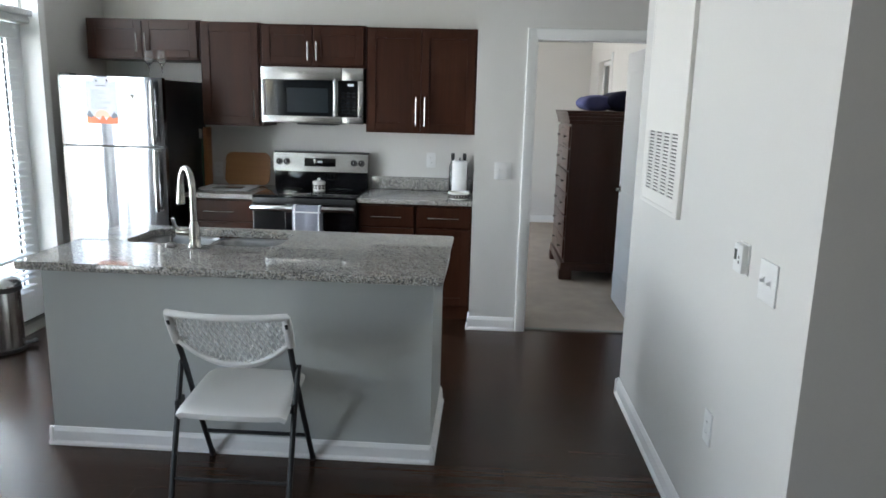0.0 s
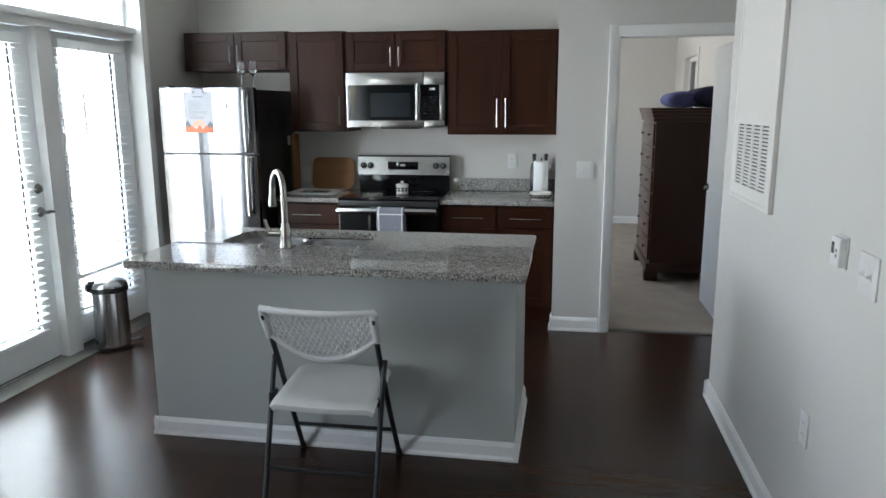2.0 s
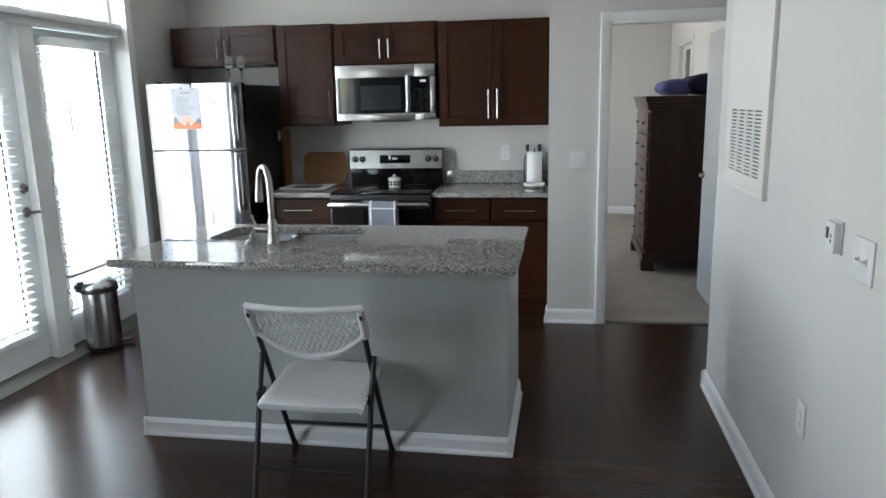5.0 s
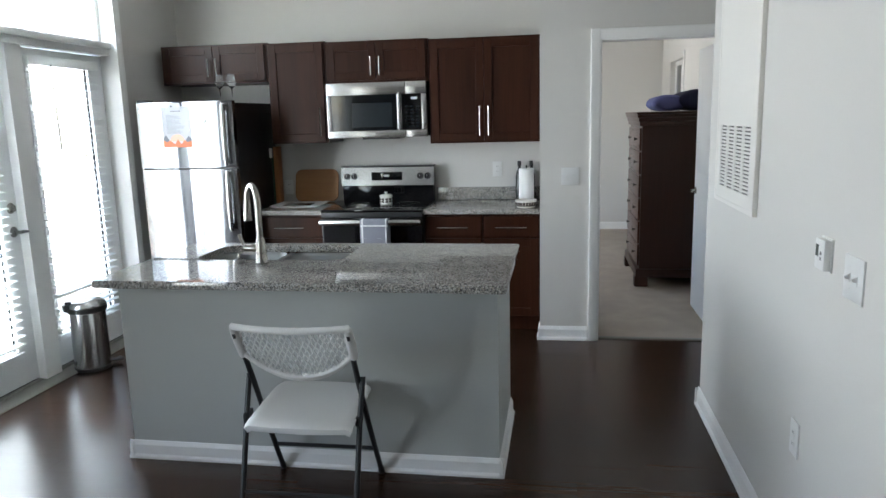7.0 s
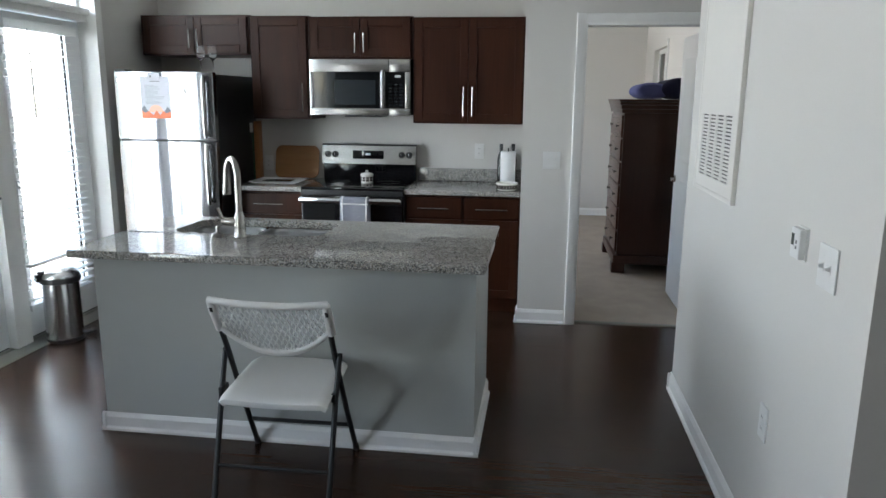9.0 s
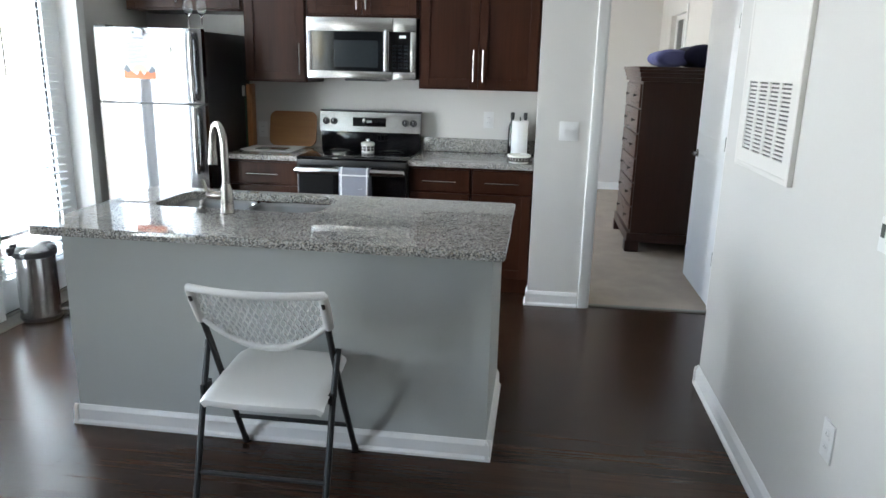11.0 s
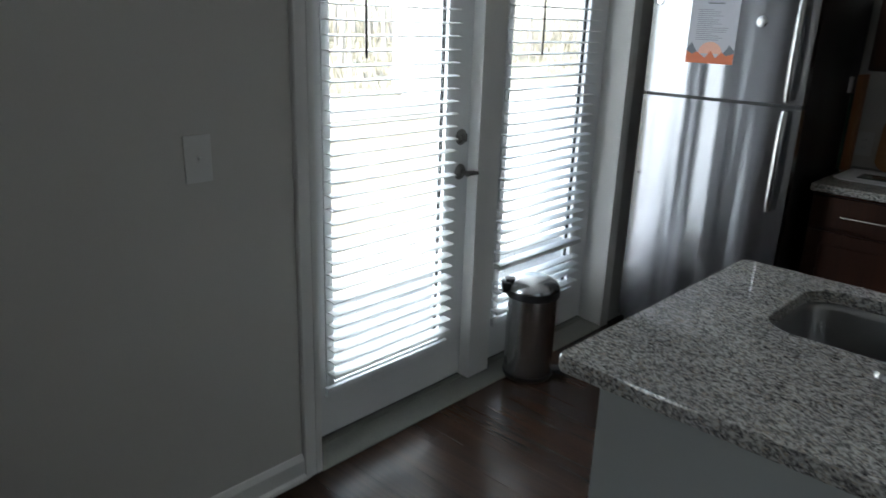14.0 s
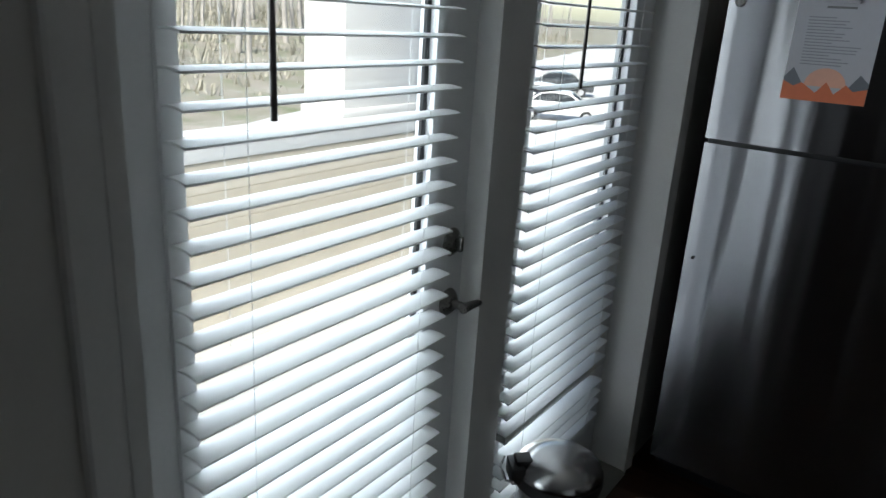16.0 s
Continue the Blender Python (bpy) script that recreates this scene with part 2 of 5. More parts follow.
M_SEAL = plain("dark_seal", (0.03, 0.03, 0.03), 0.8)
M_CARPET = plain("beige_carpet", (0.36, 0.305, 0.25), 0.95, vary=0.22, grain=260.0, relief=0.9, coarse=5.0)
M_DRESSER = make_wood("dresser_wood", (0.032, 0.0105, 0.0068), (0.060, 0.021, 0.013), 0.34, "z", 6.0, coat=0.2)
M_DRAWER = make_wood("drawer_wood", (0.045, 0.016, 0.010), (0.085, 0.031, 0.019), 0.30, "y", 6.0, coat=0.25)
M_BLUE = plain("blue_fleece", (0.10, 0.11, 0.27), 0.95, vary=0.2, grain=120.0, relief=0.8)
M_NAVY = plain("navy_fleece", (0.012, 0.014, 0.05), 0.95, vary=0.2, grain=120.0, relief=0.8)
M_BOARD = make_wood("bamboo_board", (0.23, 0.105, 0.036), (0.36, 0.18, 0.07), 0.5, "x", 8.0)
M_STICK = make_wood("orange_wood", (0.22, 0.085, 0.03), (0.36, 0.16, 0.06), 0.5, "z", 9.0)
M_GREEN = plain("green_cloth", (0.02, 0.06, 0.035), 0.8, vary=0.2)
M_PAPER = plain("paper", (0.47, 0.47, 0.50), 0.7, vary=0.03, relief=0.05)
M_ORANGE = plain("orange_print", (0.62, 0.16, 0.07), 0.6, vary=0.06, relief=0.0)
M_PEACH = plain("peach_print", (0.74, 0.40, 0.29), 0.6, vary=0.06, relief=0.0)
M_INK = plain("faint_ink", (0.27, 0.27, 0.29), 0.6, vary=0.03, relief=0.0)
M_MOUNT = plain("grey_blue_print", (0.15, 0.16, 0.18), 0.6, vary=0.06, relief=0.0)
M_TISSUE = plain("paper_towel", (0.80, 0.80, 0.79), 0.9, vary=0.03, grain=150.0, relief=0.5)
M_CERAMIC = plain("white_glaze", (0.74, 0.72, 0.67), 0.15, vary=0.04, relief=0.02)
M_PATTERN = plain("dark_glaze", (0.07, 0.06, 0.055), 0.2, vary=0.3, grain=110.0, relief=0.05)
M_TOWEL = plain("grey_tea_towel", (0.21, 0.215, 0.25), 0.95, vary=0.14, grain=240.0, relief=0.6)
M_TOWELW = plain("white_stripe_cloth", (0.72, 0.72, 0.72), 0.95, vary=0.06, grain=240.0, relief=0.6)
M_PLATE = plain("white_switch_plate", (0.71, 0.71, 0.695), 0.35, vary=0.02, relief=0.0)
M_PANEL = plain("painted_metal_panel", (0.72, 0.70, 0.66), 0.45, vary=0.03, grain=120.0, relief=0.05)
# dark tone that puts the shade inside slots and holes into colour
M_HOLE_SHADE = plain("hole_shade", (0.14, 0.135, 0.13), 0.9)
M_LCD = plain("lcd_grey", (0.10, 0.11, 0.10), 0.2, relief=0.0)
M_GROUND = make_ground()
M_CONC = plain("balcony_concrete", (0.52, 0.51, 0.49), 0.85, vary=0.08, grain=40.0, relief=0.4)
M_PARA = plain("cream_siding", (0.62, 0.565, 0.47), 0.7, vary=0.05, grain=30.0, relief=0.15)
M_EXT = plain("white_exterior_paint", (0.80, 0.80, 0.79), 0.6, vary=0.03, grain=50.0, relief=0.1)
M_BARK = plain("pale_bark", (0.38, 0.355, 0.33), 0.95, vary=0.35, grain=6.0, relief=0.8, coarse=0.6)
M_BRUSH = plain("undergrowth", (0.33, 0.31, 0.255), 0.95, vary=0.45, grain=8.0, relief=0.6, coarse=0.5)
M_TYRE = plain("tyre_rubber", (0.02, 0.02, 0.02), 0.8)
M_CARGLASS = plain("car_window", (0.03, 0.035, 0.04), 0.08, relief=0.0)
M_CARS = [plain("car_paint_" + n, c, 0.25, vary=0.03, relief=0.0) for n, c in (("white", (0.8, 0.8, 0.8)), ("silver", (0.45, 0.46, 0.47)), ("dark", (0.06, 0.065, 0.07)))]

# ---------------------------------------------------------------- building tools


def finish(bm, name, mat, smooth=0.0):
    me = bpy.data.meshes.new(name)
    bm.normal_update()
    bm.to_mesh(me)
    bm.free()
    me.materials.append(mat)
    if smooth:
        me.polygons.foreach_set("use_smooth", [True] * len(me.polygons))
        me.set_sharp_from_angle(angle=radians(smooth))
    return me


def base_of(ob):
    while ob.parent:
        ob = ob.parent
    return ob.location.copy()


def part(name, bm, material, parent, label="", smooth=35.0):
    """Links a bmesh, made in world metres, as one mesh under a thing or a part."""
    bm.transform(Matrix.Translation(-base_of(parent)))
    ob = new(name, finish(bm, name, material, smooth))
    ob.parent = parent
    return tagged(ob, label)


def solid(name, bm, material, label, category, kind="", at=None, group="", smooth=35.0):
    """A top-level thing that is one mesh."""
    if at is not None:
        bm.transform(Matrix.Translation(-Vector(at)))
    ob = new(name, finish(bm, name, material, smooth))
    if at is not None:
        ob.location = at
    return tagged(ob, label, category, group, kind)


def thing(name, at, label, category, group="", kind=""):
    ob = new(name)
    ob.empty_display_size = 0.1
    ob.location = at
    return tagged(ob, label, category, group, kind)


def box(bm, x0, x1, y0, y1, z0, z1, bevel=0.0, seg=2, m=None):
    """A box, with rounded edges where bevel is given, laid into bm."""
    t = bmesh.new()
    bmesh.ops.create_cube(t, size=1.0)
    for v in t.verts:
        v.co = Vector((x0 + (v.co.x + 0.5) * (x1 - x0), y0 + (v.co.y + 0.5) * (y1 - y0), z0 + (v.co.z + 0.5) * (z1 - z0)))
    if bevel:
        bmesh.ops.bevel(t, geom=t.edges[:], offset=bevel, segments=seg, affect="EDGES", profile=0.6)
    if m is not None:
        t.transform(m)
    me = bpy.data.meshes.new("t")
    t.to_mesh(me)
    t.free()
    bm.from_mesh(me)
    bpy.data.meshes.remove(me)
    return bm


def abox(*a, **k):
    return box(bmesh.new(), *a, **k)


def tube(bm, pts, r, seg=10, cap=True):
    """A round bar through pts; r is one radius or one for each point."""
    pts = [Vector(p) for p in pts]
    rs = r if isinstance(r, (list, tuple)) else [r] * len(pts)
    rings = []
    side = None
    for i, p in enumerate(pts):
        d = (pts[min(i + 1, len(pts) - 1)] - pts[max(i - 1, 0)]).normalized()
        if side is None:
            side = d.orthogonal().normalized()
        side = (side - d * side.dot(d)).normalized()
        up = d.cross(side)
        rings.append([bm.verts.new(p + (side * math.cos(a) + up * math.sin(a)) * rs[i]) for a in [2 * math.pi * k / seg for k in range(seg)]])
    for a, b in zip(rings, rings[1:]):
        for k in range(seg):
            bm.faces.new((a[k], a[(k + 1) % seg], b[(k + 1) % seg], b[k]))
    if cap:
        bm.faces.new(rings[0][::-1])
        bm.faces.new(rings[-1])
    return bm


def lathe(bm, at, profile, seg=32, m=None):
    """Turns (radius, height) pairs about the upright through at."""
    start = len(bm.verts)
    rings = []
    for r, h in profile:
        if r < 1e-5:
            rings.append([bm.verts.new((0, 0, h))])
        else:
            rings.append([bm.verts.new((r * math.cos(2 * math.pi * k / seg), r * math.sin(2 * math.pi * k / seg), h)) for k in range(seg)])
    for a, b in zip(rings, rings[1:]):
        for k in range(seg):
            n = (k + 1) % seg
            if len(a) == 1 and len(b) > 1:
                bm.faces.new((a[0], b[n], b[k]))
            elif len(b) == 1 and len(a) > 1:
                bm.faces.new((a[k], a[n], b[0]))
            elif len(a) > 1:
                bm.faces.new((a[k], a[n], b[n], b[k]))
    t = Matrix.Translation(at) @ (m if m is not None else Matrix())
    bm.verts.ensure_lookup_table()
    for v in bm.verts[start:]:
        v.co = t @ v.co
    return bm


def extrude(bm, outline, p, u, v, w, length):
    """A bar whose cross-section outline (pairs along u and v) is drawn along w from p."""
    p, u, v, w = Vector(p), Vector(u), Vector(v), Vector(w)
    a = [bm.verts.new(p + u * s + v * t) for s, t in outline]
    b = [bm.verts.new(q.co + w * length) for q in a]
    n = len(a)
    for k in range(n):
        bm.faces.new((a[k], a[(k + 1) % n], b[(k + 1) % n], b[k]))
    bm.faces.new(a[::-1])
    bm.faces.new(b)
    bmesh.ops.recalc_face_normals(bm, faces=bm.faces[:])
    return bm


def round_rect(x0, x1, y0, y1, r, seg=6):
    pts = []
    for cx, cy, a0 in ((x1 - r, y1 - r, 0), (x0 + r, y1 - r, 90), (x0 + r, y0 + r, 180), (x1 - r, y0 + r, 270)):
        for k in range(seg + 1):
            a = radians(a0 + 90 * k / seg)
            pts.append((cx + r * math.cos(a), cy + r * math.sin(a)))
    return pts


BASE_PROFILE = [(0, 0), (0.022, 0), (0.022, 0.012), (0.013, 0.024), (0.013, 0.077), (0.008, 0.089), (0.004, 0.098), (0, 0.100)]
LOW_PROFILE = [(d, h * 0.87) for d, h in BASE_PROFILE]


def baseboard(name, p, along, out, length):
    bm = extrude(bmesh.new(), BASE_PROFILE, p, out, (0, 0, 1), along, length)
    return solid(name, bm, M_TRIM, "white painted two-step skirting board along the wall foot", "baseboard", "structure", smooth=20)


# ---------------------------------------------------------------- shell of the flat
CEIL = 2.74
XL, XR, YB, YF = -2.85, 3.0, 2.785, -7.0


def wall(name, *boxes_, label="light grey painted plaster wall"):
    bm = bmesh.new()
    for b in boxes_:
        box(bm, *b)
    return solid(name, bm, M_WALL, label, "wall", "structure", smooth=0)


OUT = -3.02
wall("wall_west", (OUT, XL, YF, -3.25, 0, CEIL), (OUT, XL, -3.25, -2.15, 0, 0.45), (OUT, XL, -3.25, -2.15, 2.1, CEIL), (OUT, XL, -2.15, 0.016, 0, CEIL),
     (OUT, XL, 0.016, 1.925, 2.62, CEIL), (OUT, XL, 1.925, 2.90, 0, CEIL), label="light grey painted wall round the glazed balcony doors")
wall("wall_kitchen", (XL, 0.128, YB, YB + 0.115, 0, CEIL), label="light grey painted wall behind the kitchen units")
wall("wall_bedroom", (0.128, 0.515, 2.01, 2.13, 0, CEIL), (1.335, XR, 2.01, 2.13, 0, CEIL), (0.515, 1.335, 2.01, 2.13, 2.055, CEIL), (0.128, 0.238, 2.13, 2.90, 0, CEIL), label="light grey painted wall with the bedroom doorway")
wall("wall_closet", (1.005, 2.2, -1.21, 0.905, 0, CEIL), label="pale painted closet wall with a return air panel")
wall("wall_east", (XR, XR + 0.12, YF, 2.13, 0, CEIL))
wall("wall_south", (OUT, XR + 0.12, YF - 0.12, YF, 0, CEIL))
solid("ceiling", abox(OUT, XR + 0.12, YF - 0.12, 7.2, CEIL, CEIL + 0.16), M_CEIL, "white painted ceiling with light texture", "ceiling", "structure", smooth=0)
# bedroom shell
wall("wall_bedroom_north", (-1.4, 1.75, 6.98, 7.1, 0, CEIL))
wall("wall_bedroom_west", (-1.32, -1.2, 2.90, 4.15, 0, CEIL), (-1.32, -1.2, 5.85, 6.98, 0, CEIL), (-1.32, -1.2, 4.15, 5.85, 0, 0.75), (-1.32, -1.2, 4.15, 5.85, 2.25, CEIL))
wall("wall_bedroom_east", (1.62, 1.74, 2.13, 5.4, 0, CEIL), (1.62, 1.74, 6.3, 6.98, 0, CEIL), (1.62, 1.74, 5.4, 6.3, 0, 1.0), (1.62, 1.74, 5.4, 6.3, 2.15, CEIL))
cb = abox(-1.2, 1.62, 2.90, 6.98, -0.02, 0.006)
box(cb, 0.238, 1.62, 2.075, 2.90, -0.02, 0.006)
solid("carpet", cb, M_CARPET, "short beige cut-pile bedroom carpet", "carpet", "structure", smooth=0)
solid("floor_slab", abox(OUT, XR + 0.12, YF - 0.12, 7.1, -0.25, -0.021), M_CONC, "grey concrete floor slab", "floor slab", "structure", smooth=0)

# window of the bedroom, set deep in its wall
bw = thing("window_2", (1.70, 5.85, 1.0), "small recessed bedroom window with a white frame", "window", kind="structure")
bm = bmesh.new()
for b in ((1.675, 1.715, 5.40, 5.45, 1.0, 2.15), (1.675, 1.715, 6.25, 6.3, 1.0, 2.15), (1.675, 1.715, 5.45, 6.25, 1.0, 1.05), (1.675, 1.715, 5.45, 6.25, 2.10, 2.15), (1.675, 1.715, 5.84, 5.875, 1.05, 2.10)):
    box(bm, *b, bevel=0.004)
part("window_frame", bm, M_TRIM, bw)
part("pane", abox(1.69, 1.70, 5.45, 6.25, 1.05, 2.10), M_CARGLASS, bw, "dark shaded glass pane")
part("window_sill", abox(1.59, 1.675, 5.36, 6.34, 0.975, 1.0, bevel=0.004), M_TRIM, bw)
part("window_casing", abox(1.606, 1.618, 5.33, 5.395, 1.0, 2.215, bevel=0.003), M_TRIM, bw)

# skirting boards
baseboard("baseboard_column", (0.128, 2.01, 0), (1, 0, 0), (0, -1, 0), 0.325)
baseboard("baseboard_column_side", (0.128, 1.988, 0), (0, 1, 0), (-1, 0, 0), 0.14)
baseboard("baseboard_closet", (1.005, -1.232, 0), (0, 1, 0), (-1, 0, 0), 2.159)
baseboard("baseboard_closet_end", (0.983, 0.905, 0), (1, 0, 0), (0, 1, 0), 1.217)
baseboard("baseboard_closet_south", (0.983, -1.21, 0), (1, 0, 0), (0, -1, 0), 1.217)
baseboard("baseboard_west", (XL, YF, 0), (0, 1, 0), (1, 0, 0), -YF - 0.028)
baseboard("baseboard_bedroom", (-1.2, 6.98, 0.004), (1, 0, 0), (0, -1, 0), 2.82)
baseboard("baseboard_bedroom_east", (1.62, 2.13, 0.004), (0, 1, 0), (-1, 0, 0), 4.85)
baseboard("baseboard_hall", (1.40, 2.01, 0), (1, 0, 0), (0, -1, 0), 1.6)


def casing_bar(bm, p, along, length, out, across, width=0.06):
    """A moulded door casing: thicker at its outer edge."""
    prof = [(0, 0), (0.010, 0), (0.012, 0.012), (0.015, width * 0.45), (0.018, width * 0.8), (0.018, width - 0.004), (0.014, width), (0, width)]
    return extrude(bm, prof, p, out, across, along, length)


# bedroom doorway: jamb, casing, door
dj = thing("door_frame_2", (0.93, 2.07, 0), "white moulded casing round the bedroom doorway", "door frame", kind="structure")
bm = bmesh.new()
box(bm, 0.515, 0.533, 2.004, 2.136, 0, 2.055, 0.002)
box(bm, 1.317, 1.335, 2.004, 2.136, 0, 2.055, 0.002)
box(bm, 0.533, 1.317, 2.004, 2.136, 2.037, 2.055, 0.002)
part("jamb", bm, M_TRIM, dj)
part("casing", casing_bar(bmesh.new(), (0.520, 2.01, 0), (0, 0, 1), 2.112, (0, -1, 0), (-1, 0, 0)), M_TRIM, dj)
part("casing", casing_bar(bmesh.new(), (1.330, 2.01, 0), (0, 0, 1), 2.112, (0, -1, 0), (1, 0, 0)), M_TRIM, dj)
part("casing", casing_bar(bmesh.new(), (0.520, 2.01, 2.052), (1, 0, 0), 0.81, (0, -1, 0), (0, 0, 1)), M_TRIM, dj)
part("threshold", abox(0.533, 1.317, 2.045, 2.085, -0.02, 0.010, bevel=0.004), M_SILL, dj, "dull metal carpet strip")

bd = thing("door_2", (1.345, 2.15, 0.012), "white two-panel bedroom door standing open", "door", kind="structure")
bm = abox(1.328, 1.362, 2.15, 2.985, 0.012, 2.03, bevel=0.003)
part("door_leaf", bm, M_DOOR, bd)
for z0, z1 in ((0.25, 0.955), (1.10, 1.88)):
    bm = bmesh.new()
    o = round_rect(2.27, 2.865, z0, z1, 0.02, 3)
    i = round_rect(2.285, 2.85, z0 + 0.015, z1 - 0.015, 0.012, 3)
    j = round_rect(2.315, 2.82, z0 + 0.045, z1 - 0.045, 0.012, 3)
    rings = [[bm.verts.new((x, a, b)) for a, b in ring] for x, ring in ((1.3285, o), (1.3225, i), (1.326, j))]
    for a, b in zip(rings, rings[1:]):
        for k in range(len(a)):
            bm.faces.new((a[k], a[(k + 1) % len(a)], b[(k + 1) % len(a)], b[k]))
    bm.faces.new(rings[-1])
    bmesh.ops.recalc_face_normals(bm, faces=bm.faces[:])
    part("panel", bm, M_DOOR, bd)
hb = bmesh.new()
tube(hb, [(1.328, 2.92, 0.955), (1.322, 2.92, 0.955), (1.320, 2.92, 0.955)], [0.028, 0.028, 0.024], 16)
tube(hb, [(1.322, 2.92, 0.955), (1.285, 2.92, 0.955)], 0.010, 10)
tube(hb, [(1.285, 2.925, 0.955), (1.278, 2.88, 0.957), (1.280, 2.82, 0.955)], [0.010, 0.009, 0.007], 10)
part("door_handle", hb, M_NICKEL, bd, "satin nickel lever handle")
for z in (0.3, 1.05, 1.8):
    hg = bmesh.new()
    tube(hg, [(1.322, 2.146, z), (1.322, 2.146, z + 0.09)], 0.006, 8)
    part("hinge", hg, M_NICKEL, bd)

# ---------------------------------------------------------------- glazed balcony doors
FX = -2.985
df = thing("door_frame_1", (-2.93, 0.98, 0), "white frame of the balcony doors with a transom above", "door frame", kind="structure")
bm = bmesh.new()
box(bm, -3.02, -2.835, 0.017, 0.042, 0, 2.60, 0.002)
box(bm, -3.02, -2.835, 1.900, 1.924, 0, 2.60, 0.002)
box(bm, -3.02, -2.835, 0.042, 1.900, 2.595, 2.62, 0.002)
part("jamb", bm, M_TRIM, df)
part("casing", casing_bar(bmesh.new(), (XL, 0.029, 0), (0, 0, 1), 2.65, (1, 0, 0), (0, -1, 0), 0.062), M_TRIM, df)
part("casing", casing_bar(bmesh.new(), (XL, 1.912, 0), (0, 0, 1), 2.65, (1, 0, 0), (0, 1, 0), 0.062), M_TRIM, df)
part("casing", casing_bar(bmesh.new(), (XL, 0.029, 2.605), (0, 1, 0), 1.883, (1, 0, 0), (0, 0, 1), 0.062), M_TRIM, df)
bm = bmesh.new()
box(bm, -3.0, -2.90, 0.042, 1.900, 2.062, 2.135, 0.004)
box(bm, -2.90, -2.875, 0.042, 1.900, 2.105, 2.145, 0.004)
part("transom_bar", bm, M_TRIM, df)
part("mullion", abox(-3.0, -2.918, 0.918, 1.056, 0.018, 2.062, bevel=0.004), M_TRIM, df, "white post between the two doors")
bm = bmesh.new()
for b in ((-2.99, -2.95, 0.042, 0.095, 2.135, 2.595), (-2.99, -2.95, 1.865, 1.900, 2.135, 2.595), (-2.99, -2.95, 0.095, 1.865, 2.135, 2.165), (-2.99, -2.95, 0.095, 1.865, 2.565, 2.595), (-2.982, -2.960, 1.742, 1.752, 2.165, 2.565)):
    box(bm, *b, bevel=0.003)
part("transom_frame", bm, M_TRIM, df)
tp = part("transom_pane", abox(-2.973, -2.969, 0.095, 1.865, 2.165, 2.565), M_PANE, df, "clear glass transom pane")
tp.visible_shadow = False
sb = extrude(bmesh.new(), [(0, -0.02), (0.175, -0.02), (0.175, 0.004), (0.160, 0.012), (0.06, 0.016), (0.055, 0.022), (0, 0.024)], (-3.005, 0.042, 0), (1, 0, 0), (0, 0, 1), (0, 1, 0), 1.858)
part("threshold", sb, M_SILL, df, "grey metal door threshold")


def balcony_door(name, y0, y1, ga, gb, label, lever):
    d = thing(name, (FX, (y0 + y1) / 2, 0.022), label, "door", kind="structure")
    bm = bmesh.new()
    xa, xb = -3.018, FX + 0.012
    for b in ((y0, ga, 0.030, 2.058), (gb, y1, 0.030, 2.058), (ga, gb, 0.030, 0.235), (ga, gb, 1.965, 2.058)):
        box(bm, xa, xb, *b)
    part("door_leaf", bm, M_DOOR, d, smooth=0)
    bm = bmesh.new()
    for b in ((ga - 0.022, ga + 0.012, 0.213, 1.987), (gb - 0.012, gb + 0.022, 0.213, 1.987), (ga + 0.012, gb - 0.012, 0.213, 0.247), (ga + 0.012, gb - 0.012, 1.953, 1.987)):
        box(bm, xb - 0.004, xb + 0.008, *b, bevel=0.004)
    part("glazing_bead", bm, M_DOOR, d)
    part("glazing_sill", abox(xb - 0.002, xb + 0.022, ga - 0.03, gb + 0.03, 0.196, 0.236, bevel=0.005), M_DOOR, d)
    p = part("pane", abox(-3.004, -3.000, ga, gb, 0.235, 1.965), M_PANE, d, "clear glass door pane")
    p.visible_shadow = False
    part("weather_strip", abox(-3.01, xb - 0.002, y0 + 0.004, y1 - 0.004, 0.022, 0.032), M_SEAL, d, "dark rubber sweep")
    bm = bmesh.new()
    for b in ((ga + 0.0005, ga + 0.012, 0.236, 1.964), (gb - 0.014, gb - 0.0005, 0.236, 1.964), (ga + 0.012, gb - 0.014, 0.236, 0.246), (ga + 0.012, gb - 0.014, 1.954, 1.964)):
        box(bm, -2.9995, -2.992, *b)
    part("gasket", bm, M_SEAL, d, "dark rubber gasket", smooth=0)
    if lever:
        yh = 0.868
        for z, nm, lab in ((1.105, "deadbolt", "round dull pewter deadbolt"), (0.962, "door_handle", "dull pewter lever handle")):
            hb = lathe(bmesh.new(), (xb, yh, z), [(0, 0.018), (0.018, 0.017), (0.026, 0.010), (0.032, 0.003), (0.033, 0)], 24, Matrix.Rotation(radians(90), 4, "Y"))
            if nm == "deadbolt":
                box(hb, xb + 0.014, xb + 0.030, yh - 0.006, yh + 0.006, z - 0.017, z + 0.017, 0.003)
            else:
                tube(hb, [(xb + 0.012, yh, z), (xb + 0.052, yh, z)], 0.010, 12)
                tube(hb, [(xb + 0.050, yh - 0.012, z), (xb + 0.052, yh + 0.02, z + 0.001), (xb + 0.050, yh + 0.055, z - 0.004)], [0.012, 0.010, 0.008], 12)
            part(nm, hb, M_PEWTER, d, lab)
    return d


balcony_door("door_1", 0.044, 0.916, 0.190, 0.777, "white glazed balcony door with a lever handle, closed", True)
balcony_door("door_3", 1.058, 1.898, 1.150, 1.745, "fixed white glazed door leaf beside the balcony door", False)


